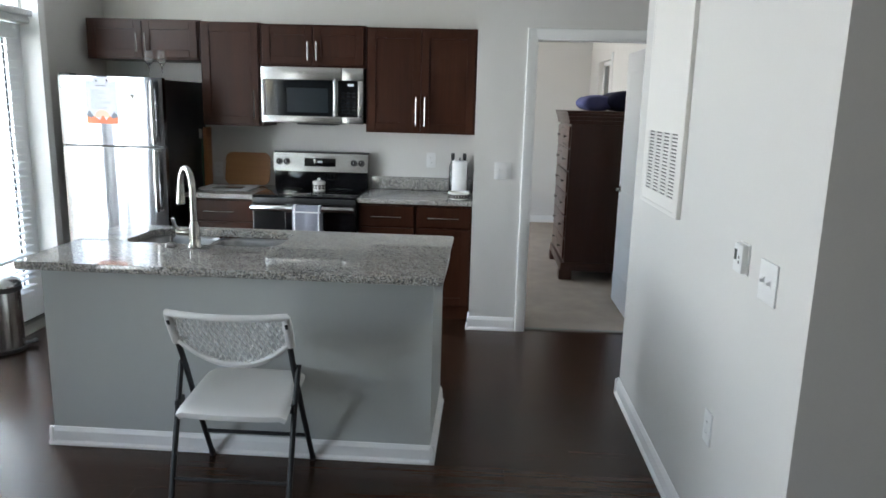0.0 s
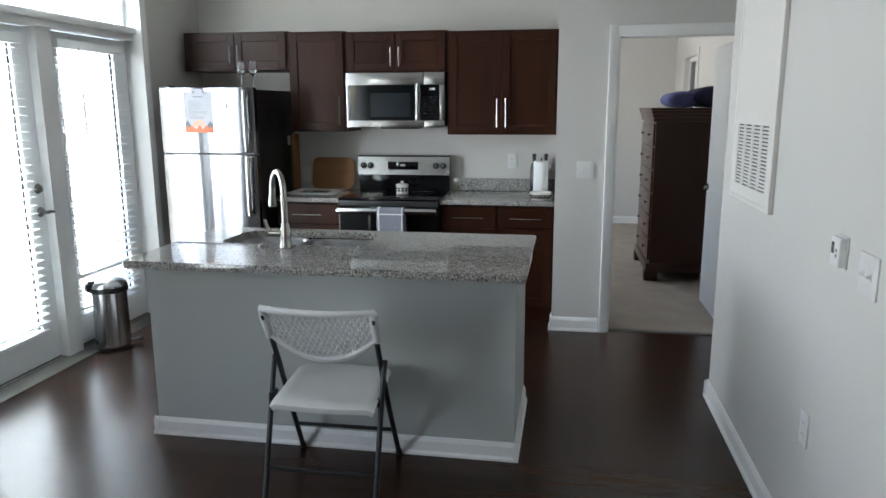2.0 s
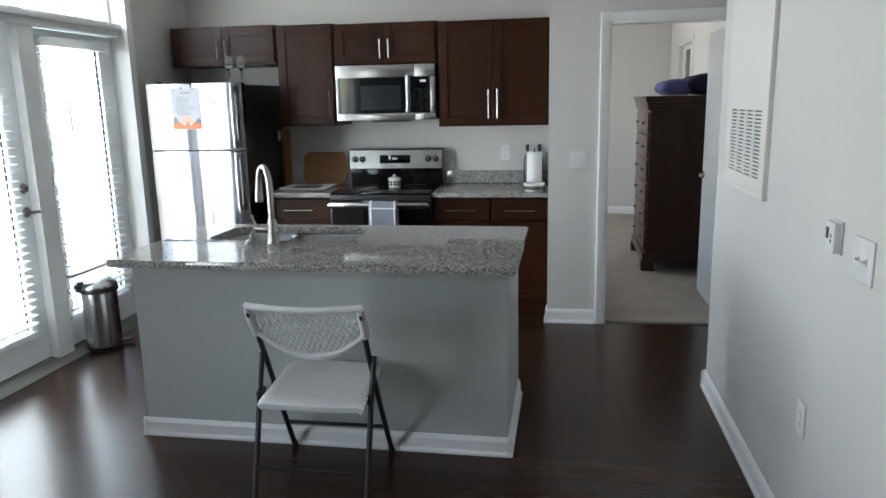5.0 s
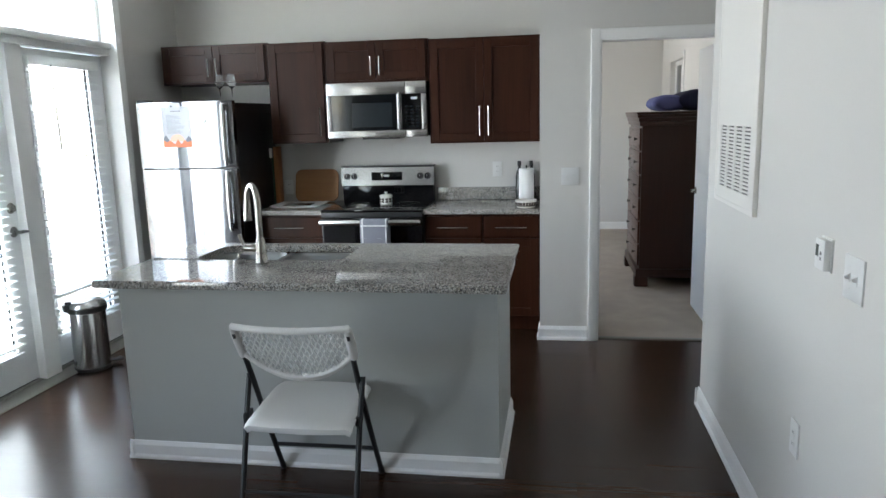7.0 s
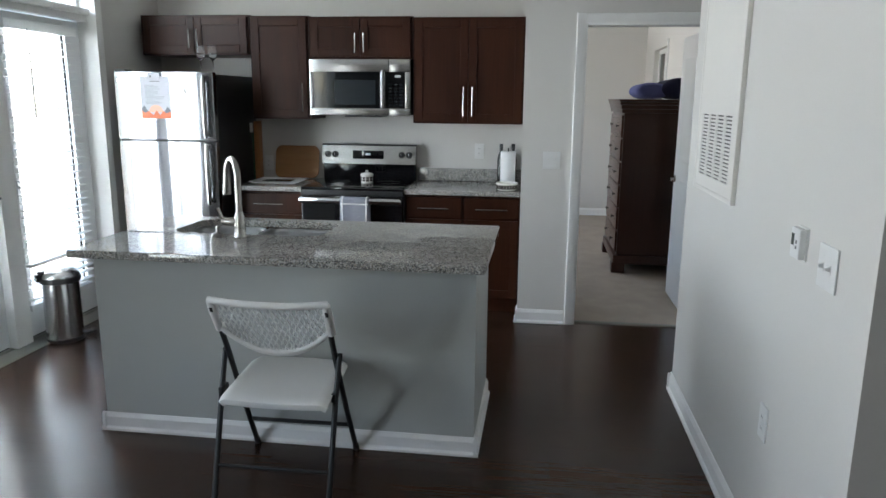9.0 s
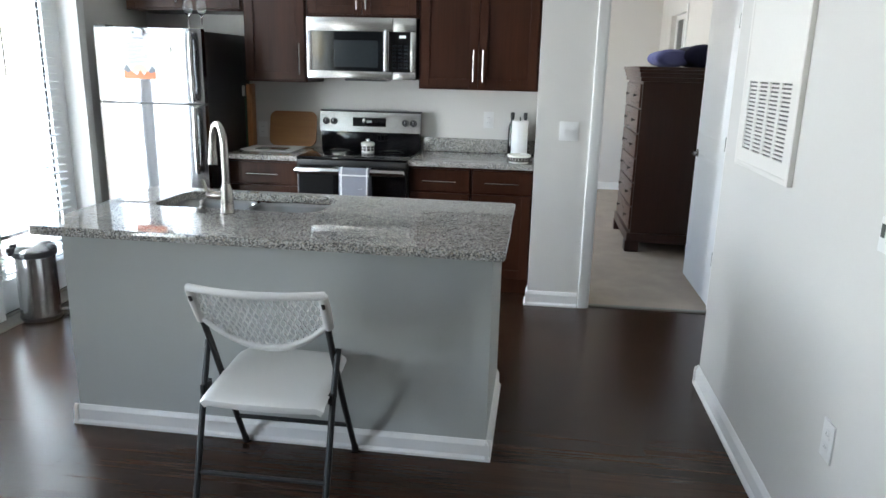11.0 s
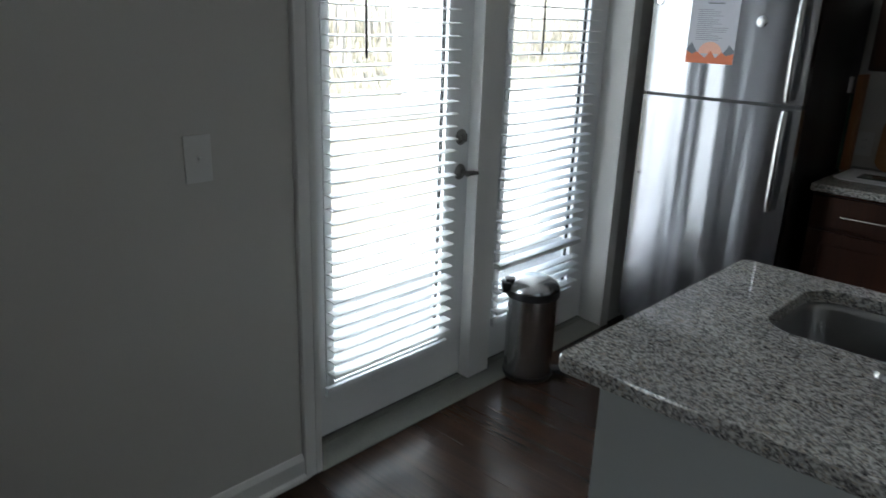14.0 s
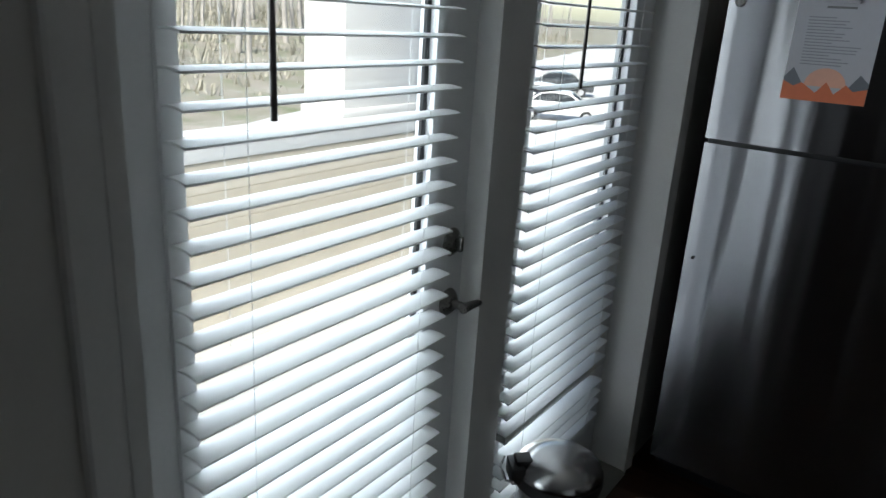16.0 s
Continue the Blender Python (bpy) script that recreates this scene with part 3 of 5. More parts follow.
def blind(y0, y1, zs, label, wand_y, rail_z):
    """Horizontal blind: head rail, slats, bottom rail, ladder cords and a tilt wand."""
    xa, xb = -2.969, -2.918
    b = thing("window_blind", (-2.9415, (y0 + y1) / 2, rail_z), label, "blind", group="blinds on the balcony doors")
    part("head_rail", abox(xa, xb + 0.006, y0 - 0.008, y1 + 0.008, 1.952, 2.008, bevel=0.004), M_SLAT, b)
    cut = bmesh.new()
    n = 6
    top, low = [], []
    for k in range(n + 1):
        s = k / n
        x = xa + (xb - xa) * s
        h = 0.0028 * (1 - (2 * s - 1) ** 2)
        top.append((x, h + 0.0018))
        low.append((x, h - 0.0018))
    extrude(cut, top + low[::-1], (0, y0, 0), (1, 0, 0), (0, 0, 1), (0, 1, 0), y1 - y0)
    cut.transform(Matrix.Translation((0.9435, -(y0 + y1) / 2, 0)) @ Matrix.Translation((2.0, 0, 0)))
    me = finish(cut, "slat", M_SLAT, 30)
    for z in zs:
        o = new("slat", me)
        o.parent = b
        o.location = (-0.002 + random.uniform(-0.001, 0.001), random.uniform(-0.0015, 0.0015), z - rail_z)
        o.rotation_euler = (random.uniform(-0.0015, 0.0015), radians(2.0) + random.uniform(-0.02, 0.02), 0)
    part("bottom_rail", abox(xa, xb, y0, y1, rail_z - 0.006, rail_z + 0.010, bevel=0.004), M_SLAT, b)
    for y in (y0 + 0.10, y1 - 0.10):
        for x in (xa - 0.001, xb + 0.001):
            part("ladder_cord", tube(bmesh.new(), [(x, y, rail_z), (x, y, 1.955)], 0.0007, 5), M_SLAT, b)
    part("wand", tube(bmesh.new(), [(xb + 0.012, wand_y, 1.96), (xb + 0.013, wand_y, 1.70), (xb + 0.013, wand_y + 0.002, 1.425)], [0.003, 0.0045, 0.0052], 8), M_DKMETAL, b, "slim dark tilt wand")
    return b


P = 0.0480
blind(0.170, 0.790, [0.919 + P * k for k in range(-12, 22)], "white faux-wood blind lowered over the balcony door", 0.305, 0.288)
zs = [0.335, 0.375, 0.415] + [0.490 + 0.006 * k for k in range(4)] + [0.515 + P * k for k in range(1, 30)]
blind(1.106, 1.768, zs, "white faux-wood blind lowered, its last slats hanging apart", 1.285, 0.275)

# living room window out of view, in the same wall
w1 = thing("window_1", (-2.94, -2.70, 0.45), "plain white living room window", "window", kind="structure")
bm = bmesh.new()
for b in ((-2.96, -2.90, -3.25, -3.19, 0.45, 2.1), (-2.96, -2.90, -2.21, -2.15, 0.45, 2.1), (-2.96, -2.90, -3.19, -2.21, 0.45, 0.51), (-2.96, -2.90, -3.19, -2.21, 2.04, 2.1), (-2.95, -2.91, -3.19, -2.21, 1.26, 1.30)):
    box(bm, *b, bevel=0.004)
part("window_frame", bm, M_TRIM, w1)
wp = part("pane", abox(-2.932, -2.928, -3.19, -2.21, 0.51, 2.04), M_PANE, w1, "clear glass pane")
wp.visible_shadow = False

# ---------------------------------------------------------------- switches and wall fittings


def wall_plate(name, m, w, h, toggles, label, outlet=False):
    """A plate in the plane of local x and z, facing local -y."""
    t = thing(name, m.translation, label, "outlet" if outlet else "light switch")

    def add(nm, bm, mat, lab=""):
        bm.transform(m)
        part(nm, bm, mat, t, lab)
    add("plate", abox(-w / 2, w / 2, -0.006, 0, -h / 2, h / 2, bevel=0.0025), M_PLATE)
    for x in toggles:
        if outlet:
            for z in (-0.02, 0.02):
                add("socket", abox(x - 0.016, x + 0.016, -0.0075, -0.004, z - 0.014, z + 0.014, bevel=0.0015), M_PLATE)
                for s in (-0.006, 0.006):
                    # dark blocks coloured as the shade inside the socket slots
                    add("slot", abox(x + s - 0.001, x + s + 0.001, -0.0079, -0.0070, z - 0.004, z + 0.005), M_HOLE_SHADE)
        else:
            add("collar", abox(x - 0.006, x + 0.006, -0.0075, -0.005, -0.013, 0.013), M_PLATE)
            bm = extrude(bmesh.new(), [(-0.008, -0.004), (-0.019, -0.002), (-0.020, 0.005), (-0.008, 0.009)], (x - 0.004, 0, 0), (0, 1, 0), (0, 0, 1), (1, 0, 0), 0.008)
            add("toggle", bm, M_PLATE)
        for z in ((0,) if outlet else (-0.030, 0.030)):
            sc = lathe(bmesh.new(), (x, -0.0055, z), [(0, 0.0012), (0.003, 0.001), (0.0034, 0)], 10, Matrix.Rotation(radians(90), 4, "X"))
            add("screw", sc, M_PLATE)
    return t


wall_plate("light_switch", pose(0.331, 2.01, 1.157), 0.118, 0.118, (-0.023, 0.023), "white double toggle switch on the wall by the doorway")
wall_plate("light_switch", pose(XL, -0.343, 1.172, 0, 0, 90), 0.080, 0.130, (0,), "white single toggle switch on the grey wall")
wall_plate("light_switch", pose(1.005, -0.944, 1.128, 0, 0, -90), 0.122, 0.120, (-0.023, 0.023), "white double toggle switch below the thermostat")
wall_plate("wall_outlet", pose(1.005, -0.584, 0.512, 0, 0, -90), 0.074, 0.118, (0,), "white socket outlet low on the closet wall", True)
wall_plate("wall_outlet", pose(-0.222, YB, 1.155), 0.074, 0.118, (0,), "white socket outlet above the worktop", True)
wall_plate("wall_outlet", pose(-1.962, YB, 1.030), 0.074, 0.118, (0,), "white socket outlet behind the chopping board", True)

th = thing("thermostat", (1.005, -0.748, 1.157), "white wall thermostat with a small grey display", "thermostat")
part("back_plate", abox(0.999, 1.005, -0.789, -0.707, 1.108, 1.206, bevel=0.003), M_PLATE, th)
part("housing", abox(0.980, 1.001, -0.784, -0.712, 1.112, 1.202, bevel=0.006), M_PLATE, th)
part("display", abox(0.9788, 0.983, -0.742, -0.722, 1.150, 1.184), M_LCD, th, "grey display")
for z in (1.146, 1.162):
    part("button", abox(0.9785, 0.983, -0.766, -0.756, z - 0.005, z + 0.005, bevel=0.001), M_GREYPRINT, th)

# return air panel with rows of slots
rp = thing("return_air_panel", (1.005, 0.335, 1.157), "cream painted metal air return panel with slotted grille", "air vent")
bm = bmesh.new()
PX = 0.987
ys = sorted([0.020, 0.650] + [0.080 + 0.1345 * k for k in range(4)] + [0.080 + 0.1345 * k + 0.104 for k in range(4)])
zs = sorted([1.175, 2.60] + [1.232 + 0.0156 * k for k in range(18)] + [1.232 + 0.0156 * k + 0.0070 for k in range(18)])
grid = {}


def gv(i, j):
    if (i, j) not in grid:
        grid[i, j] = bm.verts.new((PX, ys[i], zs[j]))
    return grid[i, j]


for i in range(len(ys) - 1):
    for j in range(len(zs) - 1):
        if i % 2 == 1 and i < 8 and j % 2 == 1 and j < 36:
            continue
        bm.faces.new((gv(i, j), gv(i, j + 1), gv(i + 1, j + 1), gv(i + 1, j)))
ext = bmesh.ops.extrude_face_region(bm, geom=bm.faces[:])
bmesh.ops.translate(bm, verts=[v for v in ext["geom"] if isinstance(v, bmesh.types.BMVert)], vec=(0.006, 0, 0))
bmesh.ops.recalc_face_normals(bm, faces=bm.faces[:])
part("grille_plate", bm, M_PANEL, rp, smooth=0)
# solid dark sheet added to give the grille slots their shade
part("shade_sheet", abox(0.997, 1.0045, 0.05, 0.63, 1.19, 1.54), M_HOLE_SHADE, rp, "dark sheet coloured as the shade behind the slots", smooth=0)
bm = bmesh.new()
for b in ((-0.005, 0.022, 1.157, 2.62), (0.648, 0.675, 1.157, 2.62), (0.022, 0.648, 1.157, 1.178), (0.022, 0.648, 2.597, 2.62)):
    box(bm, 0.9855, 1.005, *b, bevel=0.003)
part("frame", bm, M_PANEL, rp)

# ---------------------------------------------------------------- kitchen cabinets


def bar_pull(parent, p, q, out):
    """A straight bar handle from p to q on two posts."""
    p, q, out = Vector(p), Vector(q), Vector(out)
    bm = tube(bmesh.new(), [p + out * 0.030, q + out * 0.030], 0.0055, 10)
    for s in (0.12, 0.88):
        c = p.lerp(q, s)
        tube(bm, [c, c + out * 0.030], 0.004, 8)
    return part("handle", bm, M_NICKEL, parent, "satin nickel bar handle")


def shaker(parent, name, x0, x1, z0, z1, yf, rail=0.058):
    """A framed front facing -y: a recessed flat panel that carries two stiles and two rails."""
    d = 0.019
    door = part(name, abox(x0 + rail - 0.006, x1 - rail + 0.006, yf + 0.009, yf + d - 0.002, z0 + rail - 0.006, z1 - rail + 0.006), M_CAB, parent, smooth=0)
    for nm, b in (("stile", (x0, x0 + rail, z0, z1)), ("stile", (x1 - rail, x1, z0, z1)), ("rail", (x0 + rail, x1 - rail, z0, z0 + rail)), ("rail", (x0 + rail, x1 - rail, z1 - rail, z1))):
        part(nm, abox(b[0], b[1], yf, yf + d, b[2], b[3], bevel=0.0022, seg=1), M_CAB, door, smooth=0)
    return door


def slab_front(parent, name, x0, x1, z0, z1, yf):
    return part(name, abox(x0, x1, yf, yf + 0.019, z0, z1, bevel=0.0022, seg=1), M_CAB, parent, smooth=0)


def wall_cabinet(x0, x1, z0, z1, doors, label, pull):
    c = thing("wall_cabinet", ((x0 + x1) / 2, YB, z0), label, "cabinet", group="kitchen wall cabinets")
    yf = 2.375
    part("body", abox(x0, x1, yf + 0.021, YB, z0, z1, bevel=0.001, seg=1), M_CAB, c, smooth=0)
    w = (x1 - x0 - 0.028) / doors
    for k in range(doors):
        a = x0 + 0.014 + k * w + 0.002
        b = x0 + 0.014 + (k + 1) * w - 0.002
        d = shaker(c, "door", a, b, z0 + 0.014, z1 - 0.016, yf)
        hx = b - 0.030 if (doors == 1 or k == 0) else a + 0.030
        bar_pull(d, (hx, yf, z0 + pull[0]), (hx, yf, z0 + pull[1]), (0, -1, 0))
    return c


wall_cabinet(-2.782, -1.926, 1.868, 2.158, 2, "dark brown wooden two-door cabinet above the fridge", (0.050, 0.185))
wall_cabinet(-1.924, -1.472, 1.400, 2.150, 1, "tall dark brown single-door wall cabinet", (0.055, 0.265))
wall_cabinet(-1.470, -0.690, 1.842, 2.142, 2, "low dark brown cabinet above the microwave", (0.045, 0.180))
wall_cabinet(-0.688, 0.126, 1.380, 2.134, 2, "dark brown two-door wall cabinet over the worktop", (0.055, 0.265))


def base_cabinet(x0, x1, label):
    c = thing("base_cabinet", ((x0 + x1) / 2, YB, 0), label, "cabinet", group="kitchen base cabinets")
    yf = 2.165
    bm = abox(x0, x1, yf + 0.021, YB, 0.105, 0.878)
    box(bm, x0, x1, yf + 0.085, YB, 0.0, 0.105)
    part("body", bm, M_CAB, c, smooth=0)
    dr = slab_front(c, "drawer", x0 + 0.010, x1 - 0.010, 0.715, 0.862, yf)
    m = (x0 + x1) / 2
    bar_pull(dr, (m - 0.113, yf, 0.782), (m + 0.113, yf, 0.782), (0, -1, 0))
    d = shaker(c, "door", x0 + 0.010, x1 - 0.010, 0.125, 0.700, yf)
    hx = x0 + 0.05 if x0 > -0.5 else x1 - 0.05
    bar_pull(d, (hx, yf, 0.48), (hx, yf, 0.66), (0, -1, 0))


base_cabinet(-1.988, -1.482, "dark brown base cabinet with a drawer, beside the fridge")
base_cabinet(-0.712, -0.288, "dark brown base cabinet with a drawer, beside the range")
base_cabinet(-0.286, 0.126, "dark brown base cabinet with a drawer, by the wall")


def slab_top(x0, x1, y0, y1):
    return abox(x0, x1, y0, y1, 0.879, 0.914, bevel=0.006, seg=3)


solid("worktop", slab_top(-1.995, -1.482, 2.140, YB), M_GRANITE, "short speckled grey granite worktop beside the fridge", "worktop")
solid("worktop", slab_top(-0.712, 0.127, 2.140, YB), M_GRANITE, "speckled grey granite worktop beside the range", "worktop")
solid("backsplash", abox(-0.712, 0.127, 2.765, YB, 0.914, 1.015, bevel=0.003), M_GRANITE, "low speckled granite upstand behind the worktop", "backsplash")

# ---------------------------------------------------------------- fridge
fr = thing("fridge", (-2.40, 2.35, 0), "brushed steel top-freezer fridge with black sides", "fridge")
part("body", abox(-2.765, -2.040, 2.022, 2.745, 0.03, 1.715, bevel=0.006), M_FRBLACK, fr, "black textured cabinet")
part("kick_plate", abox(-2.75, -2.055, 2.03, 2.06, 0.0, 0.075), M_BLACK, fr)


def fridge_door(z0, z1, name):
    bm = bmesh.new()
    n = 12
    pts = []
    for k in range(n + 1):
        s = k / n
        pts.append((-2.770 + 0.735 * s, 1.950 + 0.010 * (2 * s - 1) ** 2))
    outline = pts + [(-2.037, 2.014), (-2.768, 2.014)]
    extrude(bm, outline, (0, 0, z0), (1, 0, 0), (0, 1, 0), (0, 0, 1), z1 - z0)
    return part(name, bm, M_FRIDGE, fr, "brushed steel door", smooth=40)


fz = fridge_door(1.258, 1.728, "freezer_door")
fd = fridge_door(0.085, 1.243, "fridge_door")
part("gasket", abox(-2.762, -2.043, 1.972, 2.020, 1.238, 1.262), M_BLACK, fr)


def fridge_handle(parent, z0, z1):
    bm = bmesh.new()
    x = -2.088
    tube(bm, [(x, 1.915, z0), (x, 1.908, z0 + 0.04), (x, 1.904, (z0 + z1) / 2), (x, 1.908, z1 - 0.04), (x, 1.915, z1)], [0.013, 0.0155, 0.016, 0.0155, 0.013], 12)
    for z in (z0 + 0.03, z1 - 0.03):
        box(bm, x - 0.010, x + 0.010, 1.912, 1.962, z - 0.018, z + 0.018, 0.004)
    part("handle", bm, M_STEEL, parent, "thick steel bar handle")


fridge_handle(fz, 1.275, 1.705)
fridge_handle(fd, 0.800, 1.232)
part("hinge_cover", abox(-2.77, -2.69, 1.965, 2.06, 1.728, 1.745, bevel=0.005), M_BLACK, fr)
badge = lathe(bmesh.new(), (-2.255, 1.952, 1.592), [(0, 0.005), (0.018, 0.005), (0.023, 0.003), (0.024, -0.003)], 24, Matrix.Rotation(radians(90), 4, "X"))
part("badge", badge, M_STEEL, fz, "small round metal badge")
part("hinge_plug", lathe(bmesh.new(), (-2.742, 1.953, 0.862), [(0, 0.002), (0.005, 0.002), (0.006, -0.003)], 12, Matrix.Rotation(radians(90), 4, "X")), M_BLACK, fd)
mg = solid("fridge_magnet", lathe(bmesh.new(), (-2.735, 1.9555, 1.668), [(0, 0.006), (0.012, 0.006), (0.015, 0.003), (0.015, 0)], 20, Matrix.Rotation(radians(90), 4, "X")), M_CHROME, "small round silver magnet on the freezer door", "magnet", at=(-2.735, 1.953, 1.668))

# notice held to the freezer door
nx0, nx1, nz0, nz1, ny = -2.574, -2.354, 1.406, 1.696, 1.9475
no = thing("notice", (-2.48, ny, nz0), "white printed notice with an orange mountain picture, on the fridge", "notice")
part("sheet", abox(nx0, nx1, ny, ny + 0.0012, nz0, nz1), M_PAPER, no)


def flat(name, pts, y, mat):
    bm = bmesh.new()
    a = [bm.verts.new((x, y, z)) for x, z in pts]
    b = [bm.verts.new((x, y + 0.0003, z)) for x, z in pts]
    bm.faces.new(a)
    bm.faces.new(b[::-1])
    for k in range(len(a)):
        bm.faces.new((a[k], b[k], b[(k + 1) % len(a)], a[(k + 1) % len(a)]))
    bmesh.ops.recalc_face_normals(bm, faces=bm.faces[:])
    return part(name, bm, mat, no, smooth=0)


cx = (nx0 + nx1) / 2
flat("printed_sun", [(cx + 0.055 * math.cos(a), nz0 + 0.042 + 0.052 * math.sin(a)) for a in [math.pi * k / 14 for k in range(15)]], ny - 0.0006, M_PEACH)
flat("printed_peak", [(nx0, nz0 + 0.03), (nx0, nz0 + 0.062), (nx0 + 0.022, nz0 + 0.090), (nx0 + 0.062, nz0 + 0.03)], ny - 0.0009, M_MOUNT)
flat("printed_peak", [(nx1, nz0 + 0.03), (nx1, nz0 + 0.060), (nx1 - 0.024, nz0 + 0.082), (nx1 - 0.060, nz0 + 0.03)], ny - 0.0009, M_MOUNT)
flat("printed_foreground", [(nx0, nz0), (nx1, nz0), (nx1, nz0 + 0.046), (nx1 - 0.035, nz0 + 0.036), (nx1 - 0.055, nz0 + 0.052), (nx1 - 0.082, nz0 + 0.024), (cx + 0.004, nz0 + 0.056), (cx - 0.02, nz0 + 0.024), (nx0 + 0.05, nz0 + 0.05), (nx0 + 0.03, nz0 + 0.038), (nx0, nz0 + 0.052)], ny - 0.0012, M_ORANGE)
random.seed(4)
for k in range(17):
    z = nz1 - 0.062 - 0.0085 * k
    w = random.uniform(0.09, 0.15) if k % 4 else 0.07
    if z > nz0 + 0.095:
        flat("text_line", [(nx0 + 0.035, z), (nx0 + 0.035 + w, z), (nx0 + 0.035 + w, z + 0.0028), (nx0 + 0.035, z + 0.0028)], ny - 0.0006, M_INK)
flat("letterhead", [(cx - 0.035, nz1 - 0.036), (cx + 0.04, nz1 - 0.036), (cx + 0.04, nz1 - 0.030), (cx - 0.035, nz1 - 0.030)], ny - 0.0006, M_GREYPRINT)
mc = thing("magnet_clip", (cx, ny - 0.001, nz1), "white magnetic clip holding the notice", "clip")
part("clip_body", abox(cx - 0.045, cx + 0.045, ny - 0.010, ny - 0.0014, nz1 - 0.022, nz1 + 0.024, bevel=0.003), M_PAPER, mc)
part("clip_mark", abox(cx - 0.030, cx - 0.014, ny - 0.0106, ny - 0.009, nz1 - 0.006, nz1 + 0.008), M_GREYPRINT, mc)

# two wine glasses on the fridge


def wine_glass(at):
    bm = lathe(bmesh.new(), at, [(0, 0.0), (0.032, 0.0), (0.033, 0.002), (0.010, 0.005), (0.0042, 0.012), (0.0040, 0.095), (0.008, 0.102), (0.026, 0.122), (0.034, 0.150), (0.033, 0.180), (0.029, 0.205), (0.0278, 0.205), (0.0318, 0.180), (0.0328, 0.150), (0.025, 0.124), (0.006, 0.106), (0, 0.105)], 28)
    bmesh.ops.recalc_face_normals(bm, faces=bm.faces[:])
    return solid("wine_glass", bm, M_CLEAR, "clear stemmed wine glass standing on the fridge", "glass", at=at, group="glasses on the fridge")


wine_glass((-2.206, 2.15, 1.7155))
wine_glass((-2.117, 2.16, 1.7155))

# ---------------------------------------------------------------- microwave
mw = thing("microwave", (-1.085, 2.60, 1.432), "steel over-range microwave with a dark glass door", "microwave")
part("body", abox(-1.464, -0.708, 2.392, YB, 1.438, 1.838, bevel=0.003), M_BLACK, mw)
mx0, mx1, mz0, mz1, my = -1.464, -0.706, 1.434, 1.838, 2.358
bm = bmesh.new()
for b in ((mx0, -0.866, 1.748, mz1), (mx0, -0.866, mz0, 1.486), (mx0, mx0 + 0.030, 1.486, 1.748), (-0.930, -0.892, 1.486, 1.748)):
    box(bm, b[0], b[1], my, my + 0.034, b[2], b[3], bevel=0.003)
md = part("door", bm, M_STEEL, mw, "brushed steel door frame")
part("door_glass", abox(mx0 + 0.028, -0.928, my + 0.003, my + 0.030, 1.484, 1.750), M_MWGLASS, md, "dark glass")
part("window", abox(-1.275, -0.965, my + 0.0015, my + 0.006, 1.512, 1.690), M_MESH, md, "grey perforated viewing window")
hb = tube(bmesh.new(), [(-0.906, my - 0.030, 1.500), (-0.906, my - 0.040, 1.560), (-0.906, my - 0.042, 1.63), (-0.906, my - 0.040, 1.70), (-0.906, my - 0.030, 1.756)], [0.011, 0.013, 0.0135, 0.013, 0.011], 12)
for z in (1.515, 1.742):
    box(hb, -0.915, -0.897, my - 0.034, my + 0.004, z - 0.012, z + 0.012, 0.003)
part("handle", hb, M_STEEL, md, "curved steel handle")
bm = bmesh.new()
for b in ((-0.862, mx1, 1.748, mz1), (-0.862, mx1, mz0, 1.486), (-0.744, mx1, 1.486, 1.748)):
    box(bm, b[0], b[1], my, my + 0.034, b[2], b[3], bevel=0.003)
part("control_frame", bm, M_STEEL, mw, "brushed steel surround")
cp = part("control_panel", abox(-0.8915, -0.742, my + 0.002, my + 0.030, 1.484, 1.750), M_BGLASS, mw, "black control panel")
part("display", abox(-0.820, -0.775, my + 0.001, my + 0.004, 1.708, 1.726), M_ICON, cp, "pale lit clock digits")
for r in range(7):
    for c in range(3):
        part("key", abox(-0.866 + 0.040 * c, -0.842 + 0.040 * c, my + 0.0012, my + 0.004, 1.508 + 0.024 * r, 1.518 + 0.024 * r), M_MESH, cp)
part("maker_mark", lathe(bmesh.new(), (-1.145, my, 1.800), [(0, 0.0015), (0.009, 0.0015), (0.010, -0.001)], 16, Matrix.Rotation(radians(90), 4, "X")), M_CHROME, md)
part("vent", abox(-1.21, -0.92, 2.40, 2.60, 1.420, 1.439, bevel=0.002), M_BLACK, mw, "black grease filter cover")

# ---------------------------------------------------------------- range
rg = thing("range", (-1.076, 2.45, 0), "steel and black electric range with a glass cooktop", "oven")
rx0, rx1 = -1.455, -0.697
part("body", abox(rx0, rx1, 2.155, 2.765, 0.03, 0.900, bevel=0.003), M_BLACK, rg)
part("cooktop", abox(rx0 - 0.001, rx1 + 0.001, 2.115, 2.720, 0.900, 0.921, bevel=0.005), M_BGLASS, rg, "black glass cooktop")
for bx, by, br in ((-1.265, 2.27, 0.105), (-0.885, 2.27, 0.085), (-1.265, 2.53, 0.075), (-0.885, 2.53, 0.095)):
    part("burner_ring", lathe(bmesh.new(), (bx, by, 0.9212), [(br, 0.0), (br, 0.0004), (br - 0.004, 0.0004), (br - 0.004, 0.0)], 40), M_LCD, rg)
bm = extrude(bmesh.new(), [(2.700, 0.918), (2.690, 1.045), (2.712, 1.060), (2.765, 1.060), (2.765, 0.918)], (rx0 + 0.004, 0, 0), (0, 1, 0), (0, 0, 1), (1, 0, 0), rx1 - rx0 - 0.008)
part("backguard", bm, M_BGLASS, rg, "black glass backguard", smooth=0)
